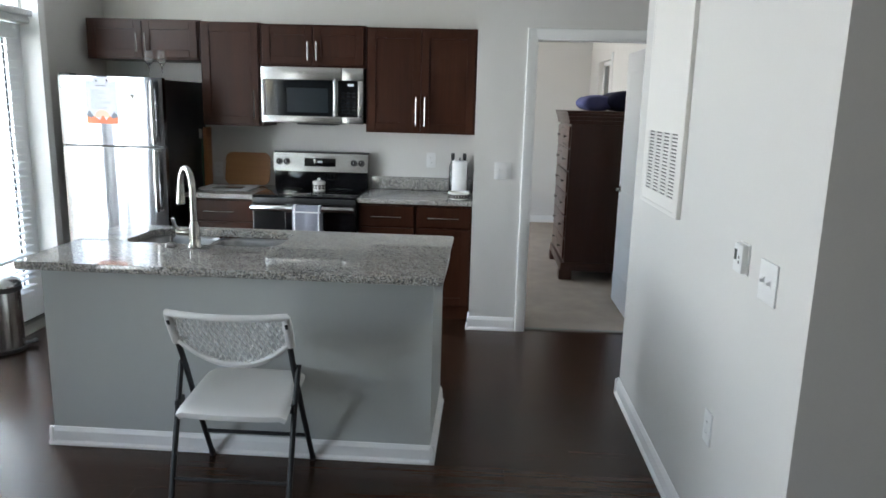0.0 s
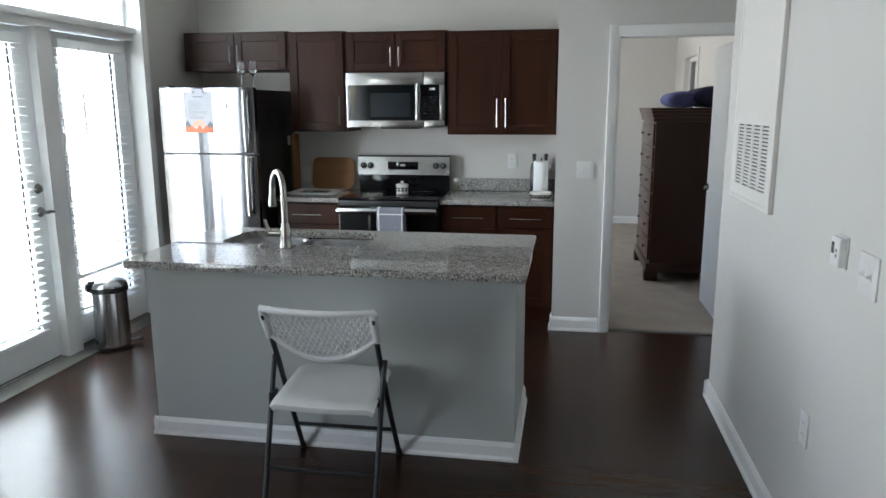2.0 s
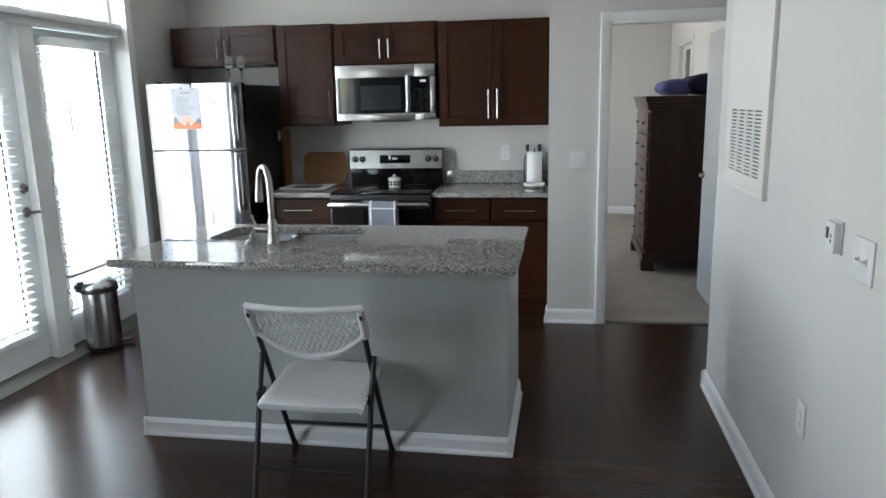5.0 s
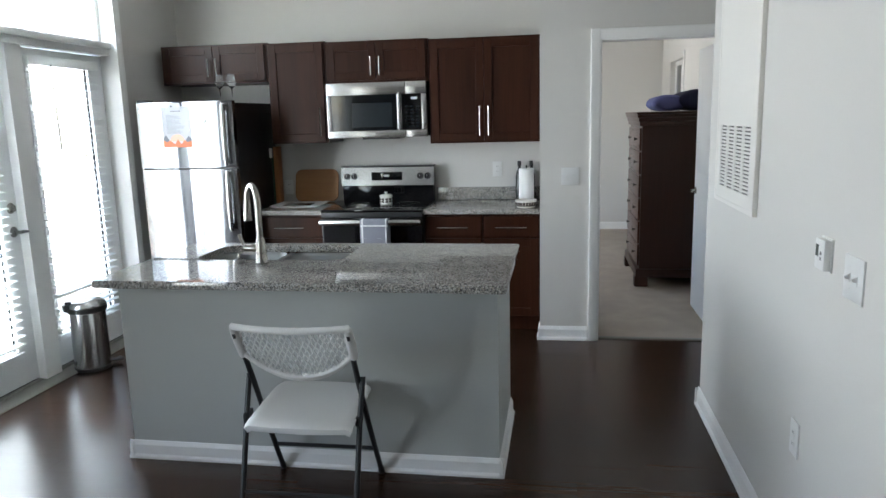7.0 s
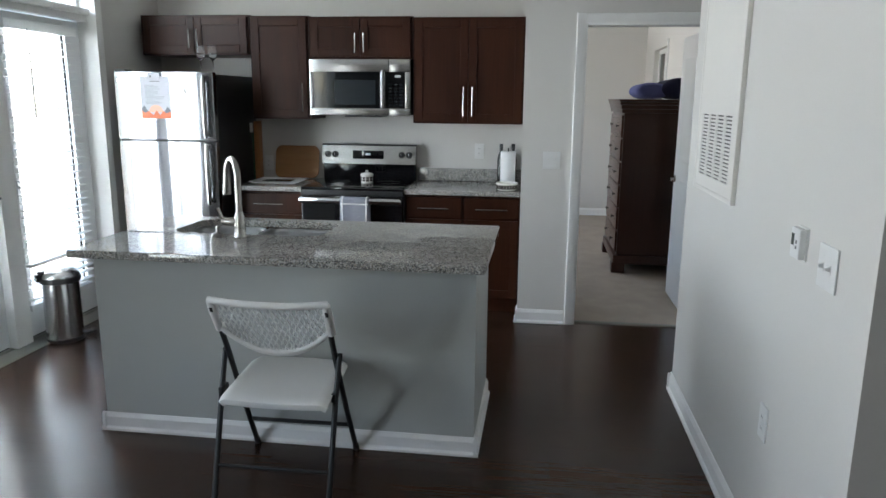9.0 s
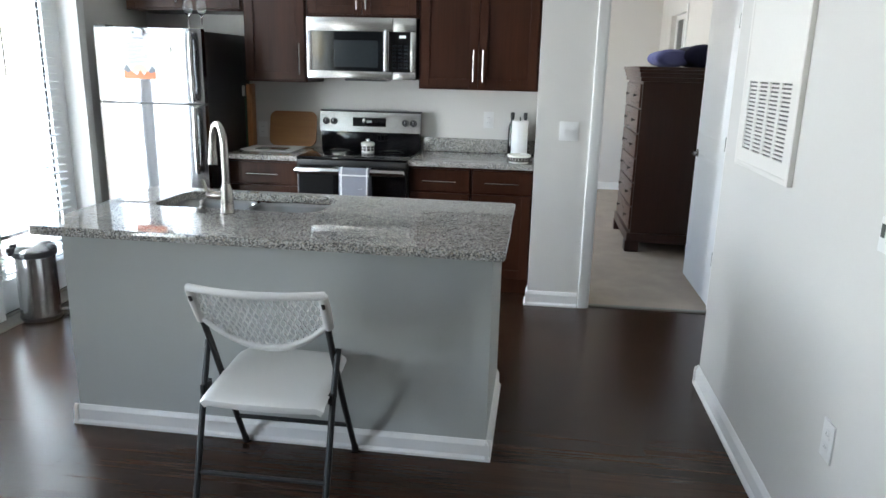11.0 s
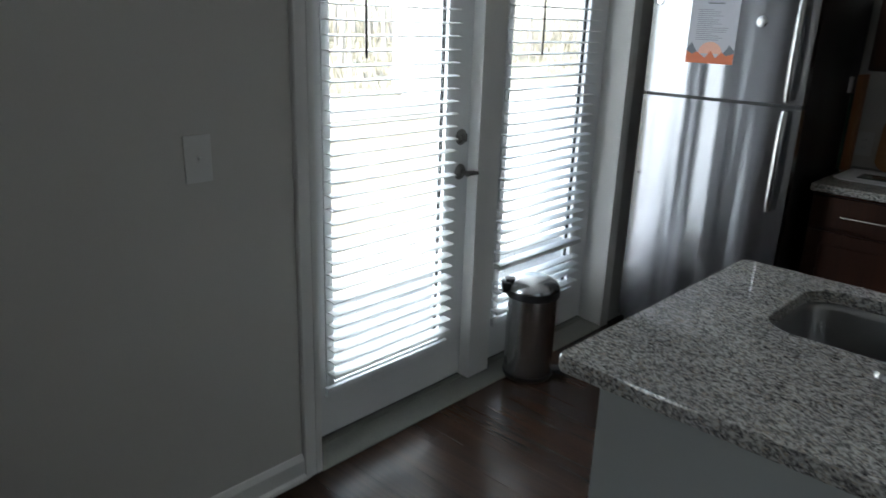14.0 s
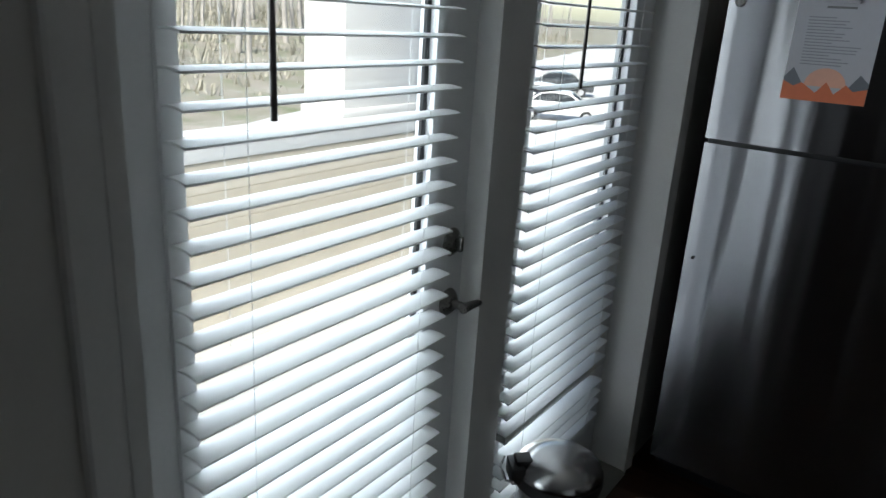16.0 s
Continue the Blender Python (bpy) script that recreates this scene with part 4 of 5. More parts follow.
bm = extrude(bmesh.new(), [(2.672, 1.045), (2.690, 1.188), (2.700, 1.196), (2.765, 1.196), (2.765, 1.045)], (rx0, 0, 0), (0, 1, 0), (0, 0, 1), (1, 0, 0), rx1 - rx0)
cp = part("control_panel", bm, M_STEEL, rg, "brushed steel control panel", smooth=0)
part("panel_trim", abox(rx0 - 0.002, rx1 + 0.002, 2.688, 2.767, 1.192, 1.200, bevel=0.002), M_BLACK, rg)
tilt = Matrix.Rotation(radians(83), 4, "X")
for kx in (-1.408, -1.348, -0.808, -0.748):
    kb = lathe(bmesh.new(), (kx, 2.680, 1.118), [(0.025, 0.0), (0.025, 0.006), (0.020, 0.010), (0.018, 0.028), (0.015, 0.031), (0, 0.031)], 24, tilt)
    k = part("knob", kb, M_BLACK, cp, "round black burner knob")
    part("knob_mark", abox(kx - 0.0015, kx + 0.0015, 2.6485, 2.651, 1.116, 1.134), M_ICON, k)
part("display", abox(-1.205, -0.955, 2.674, 2.700, 1.085, 1.150, bevel=0.002), M_BGLASS, cp, "black display window")
part("digits", abox(-1.100, -1.060, 2.6728, 2.676, 1.114, 1.130), M_ICON, cp, "pale lit clock digits")
part("front_rail", abox(rx0, rx1, 2.118, 2.160, 0.862, 0.900, bevel=0.003), M_BLACK, rg)
od = part("oven_door", abox(rx0 + 0.003, rx1 - 0.003, 2.118, 2.158, 0.235, 0.858, bevel=0.004), M_BGLASS, rg, "black glass oven door")
hb = tube(bmesh.new(), [(rx0 + 0.006, 2.064, 0.834), (rx0 + 0.016, 2.062, 0.834), (rx1 - 0.016, 2.062, 0.834), (rx1 - 0.006, 2.064, 0.834)], [0.020, 0.025, 0.025, 0.020], 16)
for x in (rx0 + 0.045, rx1 - 0.045):
    box(hb, x - 0.016, x + 0.016, 2.066, 2.122, 0.822, 0.850, 0.004)
part("handle", hb, M_STEEL, od, "thick steel oven handle")
part("drawer", abox(rx0 + 0.003, rx1 - 0.003, 2.120, 2.158, 0.060, 0.228, bevel=0.004), M_STEEL, rg, "brushed steel lower drawer")

rg.location.x -= 0.021

# tea towel over the oven handle


def tea_towel():
    t = thing("tea_towel", (-1.055, 2.062, 0.50), "grey tea towel with white stripes over the oven handle", "towel")
    x0, x1 = -1.160, -0.952
    path = [(2.098, 0.56), (2.097, 0.70), (2.094, 0.80), (2.090, 0.844), (2.078, 0.858), (2.062, 0.8620), (2.046, 0.858), (2.035, 0.845), (2.031, 0.80), (2.030, 0.70), (2.030, 0.60), (2.030, 0.53)]

    def strip(a, b, lift, mat, name, lo=0.0):
        bm = bmesh.new()
        rows = []
        n = max(3, int((b - a) / 0.012))
        for y, z in path:
            if z < lo:
                continue
            row = []
            for k in range(n + 1):
                x = a + (b - a) * k / n
                wob = 0.004 * math.sin(x * 55 + z * 6) * max(0.0, min(1.0, (0.85 - z) * 4))
                s = -1 if y < 2.062 else 1
                if y == 2.062:
                    row.append(bm.verts.new((x, y, z + lift)))
                else:
                    row.append(bm.verts.new((x, y + wob + s * lift, z + (lift if z > 0.84 else 0))))
            rows.append(row)
        for r, q in zip(rows, rows[1:]):
            for k in range(n):
                bm.faces.new((r[k], r[k + 1], q[k + 1], q[k]))
        ob = part(name, bm, mat, t)
        so = ob.modifiers.new("thickness", "SOLIDIFY")
        so.thickness = 0.002
    strip(x0, x1, 0.001, M_TOWEL, "cloth")
    for a in (x0 + 0.012, x1 - 0.022):
        strip(a, a + 0.010, 0.0032, M_TOWELW, "stripe")
    for z in (0.81, 0.715, 0.60):
        bm = bmesh.new()
        n = 20
        prev = None
        for k in range(n + 1):
            x = x0 + 0.004 + (x1 - x0 - 0.008) * k / n
            wob = 0.004 * math.sin(x * 55 + z * 6) * max(0.0, min(1.0, (0.85 - z) * 4))
            y = 2.0300 + 0.001 * max(0, (z - 0.65)) / 0.16 + wob - 0.003
            a, b = bm.verts.new((x, y, z)), bm.verts.new((x, y, z + 0.010))
            if prev:
                bm.faces.new((prev[0], a, b, prev[1]))
            prev = (a, b)
        ob = part("stripe", bm, M_TOWELW, t)
        so = ob.modifiers.new("thickness", "SOLIDIFY")
        so.thickness = 0.0012


tea_towel()


def jar():
    at = Vector((-1.060, 2.456, 0.9215))
    j = thing("lidded_jar", at, "small white patterned ceramic jar with a lid, on the cooktop", "jar")
    part("pot", lathe(bmesh.new(), at, [(0, 0), (0.040, 0), (0.043, 0.004), (0.044, 0.072), (0.041, 0.076), (0.037, 0.076), (0.037, 0.010), (0, 0.009)], 28), M_CERAMIC, j)
    part("lid", lathe(bmesh.new(), at, [(0.0465, 0.077), (0.0475, 0.082), (0.040, 0.094), (0.020, 0.101), (0.008, 0.103), (0.009, 0.110), (0.013, 0.117), (0.009, 0.124), (0, 0.125)], 28), M_CERAMIC, j, "white domed lid with a knob")
    for k in range(10):
        a = 2 * math.pi * k / 10
        for z in (0.028, 0.052):
            r = Matrix.Translation(at) @ Matrix.Rotation(a, 4, "Z")
            part("motif", abox(0.0415, 0.0452, -0.0105, 0.0105, z - 0.0105, z + 0.0105, bevel=0.002, seg=1, m=r), M_PATTERN, j)
    j.scale = (1.08, 1.08, 0.77)


jar()


def bowl():
    at = Vector((0.024, 2.235, 0.9145))
    b = thing("bowl", at, "round white ceramic bowl with a dark patterned band", "bowl")
    part("dish", lathe(bmesh.new(), at, [(0, 0.0), (0.055, 0.0), (0.066, 0.006), (0.074, 0.030), (0.079, 0.052), (0.080, 0.058), (0.076, 0.058), (0.071, 0.036), (0.060, 0.012), (0, 0.010)], 36), M_CERAMIC, b)
    for k in range(22):
        r = Matrix.Translation(at) @ Matrix.Rotation(2 * math.pi * k / 22, 4, "Z") @ Matrix.Translation((0.0735, 0, 0.031)) @ Matrix.Rotation(radians(13), 4, "Y")
        part("motif", abox(-0.002, 0.0022, -0.0092, 0.0092, -0.017, 0.014, bevel=0.0015, seg=1, m=r), M_PATTERN, b)


bowl()


def towel_holder():
    at = Vector((0.014, 2.625, 0.9145))
    t = thing("paper_towel_holder", at, "white paper towel roll on an upright holder", "paper towels")
    part("base", lathe(bmesh.new(), at, [(0, 0), (0.075, 0), (0.077, 0.004), (0.072, 0.010), (0, 0.012)], 32), M_BLACK, t)
    part("pole", lathe(bmesh.new(), at, [(0.005, 0.010), (0.005, 0.278), (0, 0.282)], 12), M_BLACK, t)
    part("roll", lathe(bmesh.new(), at, [(0.018, 0.014), (0.055, 0.014), (0.0585, 0.018), (0.0585, 0.250), (0.055, 0.254), (0.018, 0.254), (0.018, 0.014)], 36), M_TISSUE, t, "white roll")


towel_holder()


def bottle(x, y, tone, lab, h):
    at = Vector((x, y, 0.9145))
    b = thing("bottle", at, lab, "bottle", group="bottles behind the paper towels")
    part("glass_body", lathe(bmesh.new(), at, [(0, 0), (0.026, 0), (0.029, 0.004), (0.029, h * 0.60), (0.024, h * 0.70), (0.012, h * 0.80), (0.0115, h * 0.90), (0, h * 0.90)], 24), tone, b)
    part("cap", lathe(bmesh.new(), at, [(0.0135, h * 0.86), (0.0145, h * 0.88), (0.0145, h * 0.99), (0.012, h), (0, h)], 20), M_BLACK, b, "black cap")


bottle(-0.045, 2.725, M_BGLASS, "dark glass bottle with a black cap", 0.305)
bottle(0.048, 2.728, M_BGLASS, "dark glass oil bottle behind the paper towels", 0.305)


def chopping_board():
    at = Vector((-1.705, 2.70, 0.9145))
    m = Matrix.Translation(at) @ Matrix.Rotation(radians(-12), 4, "X")
    bm = bmesh.new()
    pts = round_rect(-0.183, 0.183, 0.004, 0.268, 0.055, 8)
    rings = []
    for y, s in ((0.0, 0.994), (0.003, 1.0), (0.015, 1.0), (0.018, 0.994)):
        rings.append([bm.verts.new(m @ Vector((x * s, y, 0.133 + (z - 0.133) * s))) for x, z in pts])
    for a, b in zip(rings, rings[1:]):
        for k in range(len(a)):
            bm.faces.new((a[k], a[(k + 1) % len(a)], b[(k + 1) % len(a)], b[k]))
    bm.faces.new(rings[0])
    bm.faces.new(rings[-1])
    bmesh.ops.recalc_face_normals(bm, faces=bm.faces[:])
    solid("chopping_board", bm, M_BOARD, "rounded bamboo chopping board leaning on the wall", "chopping board", at=at)


chopping_board()
tr = thing("counter_mat", (-1.76, 2.47, 0.9145), "flat white folded mat on the worktop by the range", "mat")
bm = bmesh.new()
n = 14
rows = [[bm.verts.new((-1.955 + 0.39 * i / n, 2.31 + 0.30 * j / n, 0.9165 + 0.006 * noise.noise((i * 0.5, j * 0.45, 3)) ** 2 + (0.012 if (i in (0, n) or j == n) else 0.003))) for i in range(n + 1)] for j in range(n + 1)]
for j in range(n):
    for i in range(n):
        bm.faces.new((rows[j][i], rows[j][i + 1], rows[j + 1][i + 1], rows[j + 1][i]))
ob = part("mat_sheet", bm, M_TOWELW, tr)
ob.modifiers.new("thickness", "SOLIDIFY").thickness = 0.003
part("dark_inset", abox(-1.880, -1.66, 2.40, 2.53, 0.920, 0.9245, bevel=0.002), M_LCD, tr, "dark grey middle of the mat")

st = thing("wooden_board", (-1.985, 2.66, 0.9145), "long orange wooden board standing beside the fridge", "board")
part("blade", abox(-2.006, -1.980, 2.585, 2.70, 0.9145, 1.372, bevel=0.005, m=Matrix.Translation((0, 0, 0))), M_STICK, st)
part("edge_strip", abox(-1.9795, -1.972, 2.595, 2.66, 0.9145, 1.30, bevel=0.002), M_STICK, st)
part("green_cover", abox(-2.022, -2.008, 2.585, 2.70, 0.9145, 1.28, bevel=0.004), M_GREEN, st, "dark green cloth cover")
sc = solid("side_clip", abox(-2.0395, -2.024, 2.585, 2.615, 1.285, 1.360, bevel=0.004), M_PLATE, "small white clip on the black fridge side", "clip", at=(-2.032, 2.60, 1.285))

# ---------------------------------------------------------------- island
isl = thing("kitchen_island", (-0.89, 0.35, 0), "grey painted kitchen island with white skirting", "kitchen island")
bm = bmesh.new()
box(bm, -1.770, -0.013, 0.013, 0.125, 0, 0.879)
part("front_wall", bm, M_ISLAND, isl, "grey painted back panel", smooth=0)
bm = abox(-1.765, -0.018, 0.125, 0.705, 0.105, 0.62)
box(bm, -1.765, -1.745, 0.125, 0.705, 0.62, 0.879)
box(bm, -0.70, -0.018, 0.125, 0.705, 0.62, 0.879)
box(bm, -1.745, -0.70, 0.700, 0.705, 0.62, 0.879)
box(bm, -1.765, -0.018, 0.125, 0.64, 0, 0.105)
part("cabinet_body", bm, M_CAB, isl, "dark brown cabinet", smooth=0)
part("skirting", extrude(bmesh.new(), LOW_PROFILE, (-1.792, 0.013, 0), (0, -1, 0), (0, 0, 1), (1, 0, 0), 1.801), M_TRIM, isl, "white skirting", smooth=20)
part("skirting", extrude(bmesh.new(), LOW_PROFILE, (-0.013, -0.009, 0), (1, 0, 0), (0, 0, 1), (0, 1, 0), 0.72), M_TRIM, isl, "white skirting", smooth=20)
part("skirting", extrude(bmesh.new(), LOW_PROFILE, (-1.770, -0.009, 0), (-1, 0, 0), (0, 0, 1), (0, 1, 0), 0.72), M_TRIM, isl, "white skirting", smooth=20)
part("end_panel", abox(-0.0175, -0.0125, 0.126, 0.70, 0.0, 0.879), M_ISLAND, isl, "grey painted end", smooth=0)
part("end_panel", abox(-1.7705, -1.7655, 0.126, 0.70, 0.0, 0.879), M_ISLAND, isl, "grey painted end", smooth=0)


def island_top():
    outer = round_rect(-1.775, 0.038, -0.175, 0.767, 0.022, 5)
    sx0, sx1, sy0, sy1 = -1.550, -0.790, 0.305, 0.690
    inner = round_rect(sx0, sx1, sy0, sy1, 0.085, 8)
    bm = bmesh.new()

    def ring(pts, z, grow=0.0, c=(0, 0)):
        return [bm.verts.new((c[0] + (x - c[0]) * (1 + grow), c[1] + (y - c[1]) * (1 + grow), z)) for x, y in pts]
    oc = (-0.868, 0.296)
    o_mid = [ring(outer, 0.879 + 0.004, 0, oc), ring(outer, 0.914 - 0.005, 0, oc)]
    o_bot = ring(outer, 0.879, -0.003, oc)
    o_top = ring(outer, 0.914, -0.004, oc)
    ic = (-1.170, 0.497)
    i_top = ring(inner, 0.914, 0.008, ic)
    i_mid = ring(inner, 0.911, 0, ic)
    i_bot = ring(inner, 0.879, 0, ic)

    def band(a, b):
        for k in range(len(a)):
            bm.faces.new((a[k], a[(k + 1) % len(a)], b[(k + 1) % len(b)], b[k]))
    band(o_bot, o_mid[0])
    band(o_mid[0], o_mid[1])
    band(o_mid[1], o_top)
    band(i_top, i_mid)
    band(i_mid, i_bot)
    for a, b in ((o_top, i_top), (o_bot, i_bot)):
        edges = []
        for loop in (a, b):
            for k in range(len(loop)):
                e = bm.edges.get((loop[k], loop[(k + 1) % len(loop)]))
                edges.append(e)
        bmesh.ops.triangle_fill(bm, use_beauty=True, edges=edges)
    bmesh.ops.recalc_face_normals(bm, faces=bm.faces[:])
    return solid("island_worktop", bm, M_GRANITE, "speckled grey granite island worktop with a sink cutout", "worktop", smooth=30, at=(-0.868, 0.296, 0.879))


island_top()


def sink():
    s = thing("sink", (-1.182, 0.497, 0.68), "undermounted double-bowl stainless steel sink", "sink")

    def basin(x0, x1, y0, y1, depth, name):
        bm = bmesh.new()
        cx, cy = (x0 + x1) / 2, (y0 + y1) / 2
        rings = []
        top = 0.8785
        for inset, z, r in ((0, top, 0.075), (0.004, top - 0.02, 0.075), (0.014, top - depth + 0.05, 0.07), (0.030, top - depth + 0.015, 0.06), (0.060, top - depth, 0.05)):
            rings.append([bm.verts.new((x, y, z)) for x, y in round_rect(x0 + inset, x1 - inset, y0 + inset, y1 - inset, r, 7)])
        for a, b in zip(rings, rings[1:]):
            for k in range(len(a)):
                bm.faces.new((a[k], b[k], b[(k + 1) % len(a)], a[(k + 1) % len(a)]))
        bm.faces.new(rings[-1])
        p = part(name, bm, M_SINK, s)
        so = p.modifiers.new("thickness", "SOLIDIFY")
        so.thickness, so.offset = 0.0015, 1.0
        part("drain", lathe(bmesh.new(), (cx, cy, top - depth + 0.001), [(0, 0.001), (0.030, 0.001), (0.042, 0.004), (0.045, 0.001)], 24), M_CHROME, p, "round chrome drain")
    basin(-1.550, -1.185, 0.305, 0.690, 0.20, "large_bowl")
    basin(-1.160, -0.790, 0.330, 0.680, 0.17, "small_bowl")
    part("divider", abox(-1.188, -1.157, 0.318, 0.680, 0.862, 0.876, bevel=0.005), M_SINK, s)
    part("rim", abox(-1.575, -1.551, 0.29, 0.71, 0.8725, 0.8785), M_SINK, s)


sink()


def faucet():
    bx, by, bz = -1.150, 0.225, 0.9142
    f = thing("faucet", (bx, by, bz), "satin nickel gooseneck kitchen faucet with pull-down spray", "faucet")
    part("body", lathe(bmesh.new(), (bx, by, bz), [(0, 0), (0.030, 0), (0.031, 0.004), (0.027, 0.010), (0.026, 0.050), (0.024, 0.098), (0.017, 0.118), (0.0155, 0.125)], 28), M_NICKEL, f)
    dx, dy = -0.643, 0.766
    r = 0.088
    pts = [(bx, by, bz + 0.11), (bx, by, bz + 0.20), (bx, by, bz + 0.275)]
    for k in range(1, 13):
        a = math.pi * k / 12 * 0.97
        o = r - r * math.cos(a)
        pts.append((bx + dx * o, by + dy * o, bz + 0.275 + r * math.sin(a)))
    part("neck", tube(bmesh.new(), pts, 0.0145, 14), M_NICKEL, f)
    e = Vector(pts[-1])
    part("spray_head", tube(bmesh.new(), [e + Vector((0, 0, 0.004)), e + Vector((dx * 0.004, dy * 0.004, -0.03)), e + Vector((dx * 0.01, dy * 0.01, -0.07)), e + Vector((dx * 0.014, dy * 0.014, -0.098)), e + Vector((dx * 0.014, dy * 0.014, -0.102))], [0.0150, 0.0165, 0.0195, 0.0205, 0.017], 16), M_NICKEL, f, "tapered spray head")
    hb = tube(bmesh.new(), [(bx - 0.020, by, bz + 0.072), (bx - 0.078, by - 0.006, bz + 0.075), (bx - 0.086, by - 0.007, bz + 0.075)], [0.0175, 0.0165, 0.012], 16)
    tube(hb, [(bx - 0.080, by - 0.006, bz + 0.080), (bx - 0.090, by - 0.012, bz + 0.115), (bx - 0.096, by - 0.018, bz + 0.140)], [0.009, 0.007, 0.008], 10)
    part("lever", hb, M_NICKEL, f, "side lever")
    sd = thing("soap_dispenser", (-1.262, 0.222, bz), "low chrome sink cap and stem beside the faucet", "soap dispenser")
    part("cap", lathe(bmesh.new(), (-1.262, 0.222, bz), [(0, 0), (0.028, 0), (0.030, 0.005), (0.026, 0.016), (0.014, 0.022), (0, 0.024)], 24), M_PEWTER, sd)
    part("stem", tube(bmesh.new(), [(-1.262, 0.222, bz + 0.02), (-1.262, 0.222, bz + 0.045), (-1.255, 0.25, bz + 0.052)], [0.007, 0.007, 0.006], 10), M_PEWTER, sd)


faucet()

# the island stands a touch askew to the kitchen wall
TURN = Matrix.Translation((0.02, -0.09, 0)) @ Matrix.Rotation(radians(-0.6), 4, "Z") @ Matrix.Translation((-0.02, 0.09, 0))
for ob in list(bpy.data.objects):
    if ob.parent is None and ob.name in ("kitchen_island", "island_worktop", "sink", "faucet", "soap_dispenser"):
        ob.matrix_world = TURN @ Matrix.Translation(ob.location)

# ---------------------------------------------------------------- folding chair


def folding_chair():
    xl, xr = -0.992, -0.518
    xc = (xl + xr) / 2
    c = thing("folding_chair", (xc, -0.25, 0), "white plastic folding chair with dark steel legs, at the island", "chair")
    sk = 0.016   # the chair stands slightly askew

    def P_(x, y, z):
        return (x - sk * (y + 0.25) / 0.25, y, z)
    for x, nm in ((xl + 0.010, "front_leg"), (xr - 0.026, "front_leg")):
        part(nm, tube(bmesh.new(), [P_(x, -0.408, 0.70), P_(x, -0.325, 0.555), P_(x + (x - xc) * 0.03, -0.17, 0.285), P_(x + (x - xc) * 0.06 + 0.004, -0.014, 0.016)], 0.0115, 12), M_TUBE, c)
        ft = tube(bmesh.new(), [P_(x + (x - xc) * 0.06 + 0.004, -0.020, 0.030), P_(x + (x - xc) * 0.06 + 0.004, -0.006, 0.0)], [0.0135, 0.0145], 12)
        part("rubber_foot", ft, M_BLACK, c)
    for x, tx in ((xl - 0.007, xl - 0.008), (xr - 0.022, xr - 0.008)):
        part("rear_leg", tube(bmesh.new(), [P_(tx, -0.318, 0.575), P_((tx + x) / 2, -0.378, 0.42), P_(x, -0.525, 0.016)], 0.0112, 12), M_TUBE, c)
        part("rubber_foot", tube(bmesh.new(), [P_(x, -0.521, 0.030), P_(x, -0.529, 0.0)], [0.0135, 0.0145], 12), M_BLACK, c)
        part("bracket", abox(*sorted((P_(x, -0.34, 0)[0] - 0.004, P_(x, -0.34, 0)[0] + 0.012)), -0.40, -0.335, 0.40, 0.435, bevel=0.003), M_TUBE, c)
    part("front_bar", tube(bmesh.new(), [P_(xl + 0.001, -0.100, 0.165), P_(xr - 0.012, -0.100, 0.165)], 0.009, 10), M_TUBE, c)
    part("rear_bar", tube(bmesh.new(), [P_(xl - 0.007, -0.478, 0.145), P_(xr - 0.022, -0.478, 0.145)], 0.008, 10), M_TUBE, c)
    # seat: dished, with a thick rolled edge
    n, w = 22, 18
    bm = bmesh.new()

    def seat_pt(i, j):
        u, v = i / w * 2 - 1, j / n
        half = 0.215 - 0.012 * max(0, (v - 0.9) / 0.1) ** 2
        y = -0.508 + 0.455 * v + 0.014 * (u * u) * (1 if v < 0.5 else -1)
        z = 0.442 - 0.012 * (1 - u * u) * math.sin(math.pi * min(1, v * 1.02)) + 0.004 * v - 0.010 * max(0, (0.12 - v) / 0.12) ** 2 - 0.012 * max(0, (abs(u) - 0.9) / 0.1) ** 2
        return Vector(P_(xc + u * half, y, z))
    rows = [[bm.verts.new(seat_pt(i, j)) for i in range(w + 1)] for j in range(n + 1)]
    for j in range(n):
        for i in range(w):
            bm.faces.new((rows[j][i], rows[j][i + 1], rows[j + 1][i + 1], rows[j + 1][i]))
    seat = part("seat", bm, M_CHAIR, c, "white moulded seat", 50)
    so = seat.modifiers.new("thickness", "SOLIDIFY")
    so.thickness, so.offset = 0.026, -1.0
    bv = seat.modifiers.new("edge", "BEVEL")
    bv.width, bv.segments, bv.limit_method = 0.006, 2, "ANGLE"
    # backrest: a curved frame round an open lattice
    def back_pt(u, z, off=0.0):
        """u from -1 to 1 across, z in metres; the back is bowed and leans."""
        y = -0.470 + (0.812 - z) * 0.60 - 0.038 * (1 - u * u)
        return Vector(P_(xc - 0.008 + u * 0.234, y - off * 0.85, z - off * 0.5))

    def low(u):
        return 0.580 + 0.120 * abs(u) ** 2.2

    def top(u):
        return 0.829 - 0.004 * (1 - u * u)
    bm = bmesh.new()
    m_ = 30
    tube(bm, [back_pt(-0.985 + 1.97 * k / m_, top(-0.985 + 1.97 * k / m_) - 0.010) for k in range(m_ + 1)], 0.0135, 10)
    part("top_rail", bm, M_CHAIR, c, "white rolled top edge", 60)
    bm = bmesh.new()
    tube(bm, [back_pt(-0.93 + 1.86 * k / m_, low(-0.93 + 1.86 * k / m_) + 0.008) for k in range(m_ + 1)], 0.0115, 10)
    tube(bm, [back_pt(-0.90 + 1.80 * k / m_, low(-0.90 + 1.80 * k / m_) - 0.010 * (1 - (2 * k / m_ - 1) ** 4), -0.004) for k in range(m_ + 1)], 0.0065, 8)
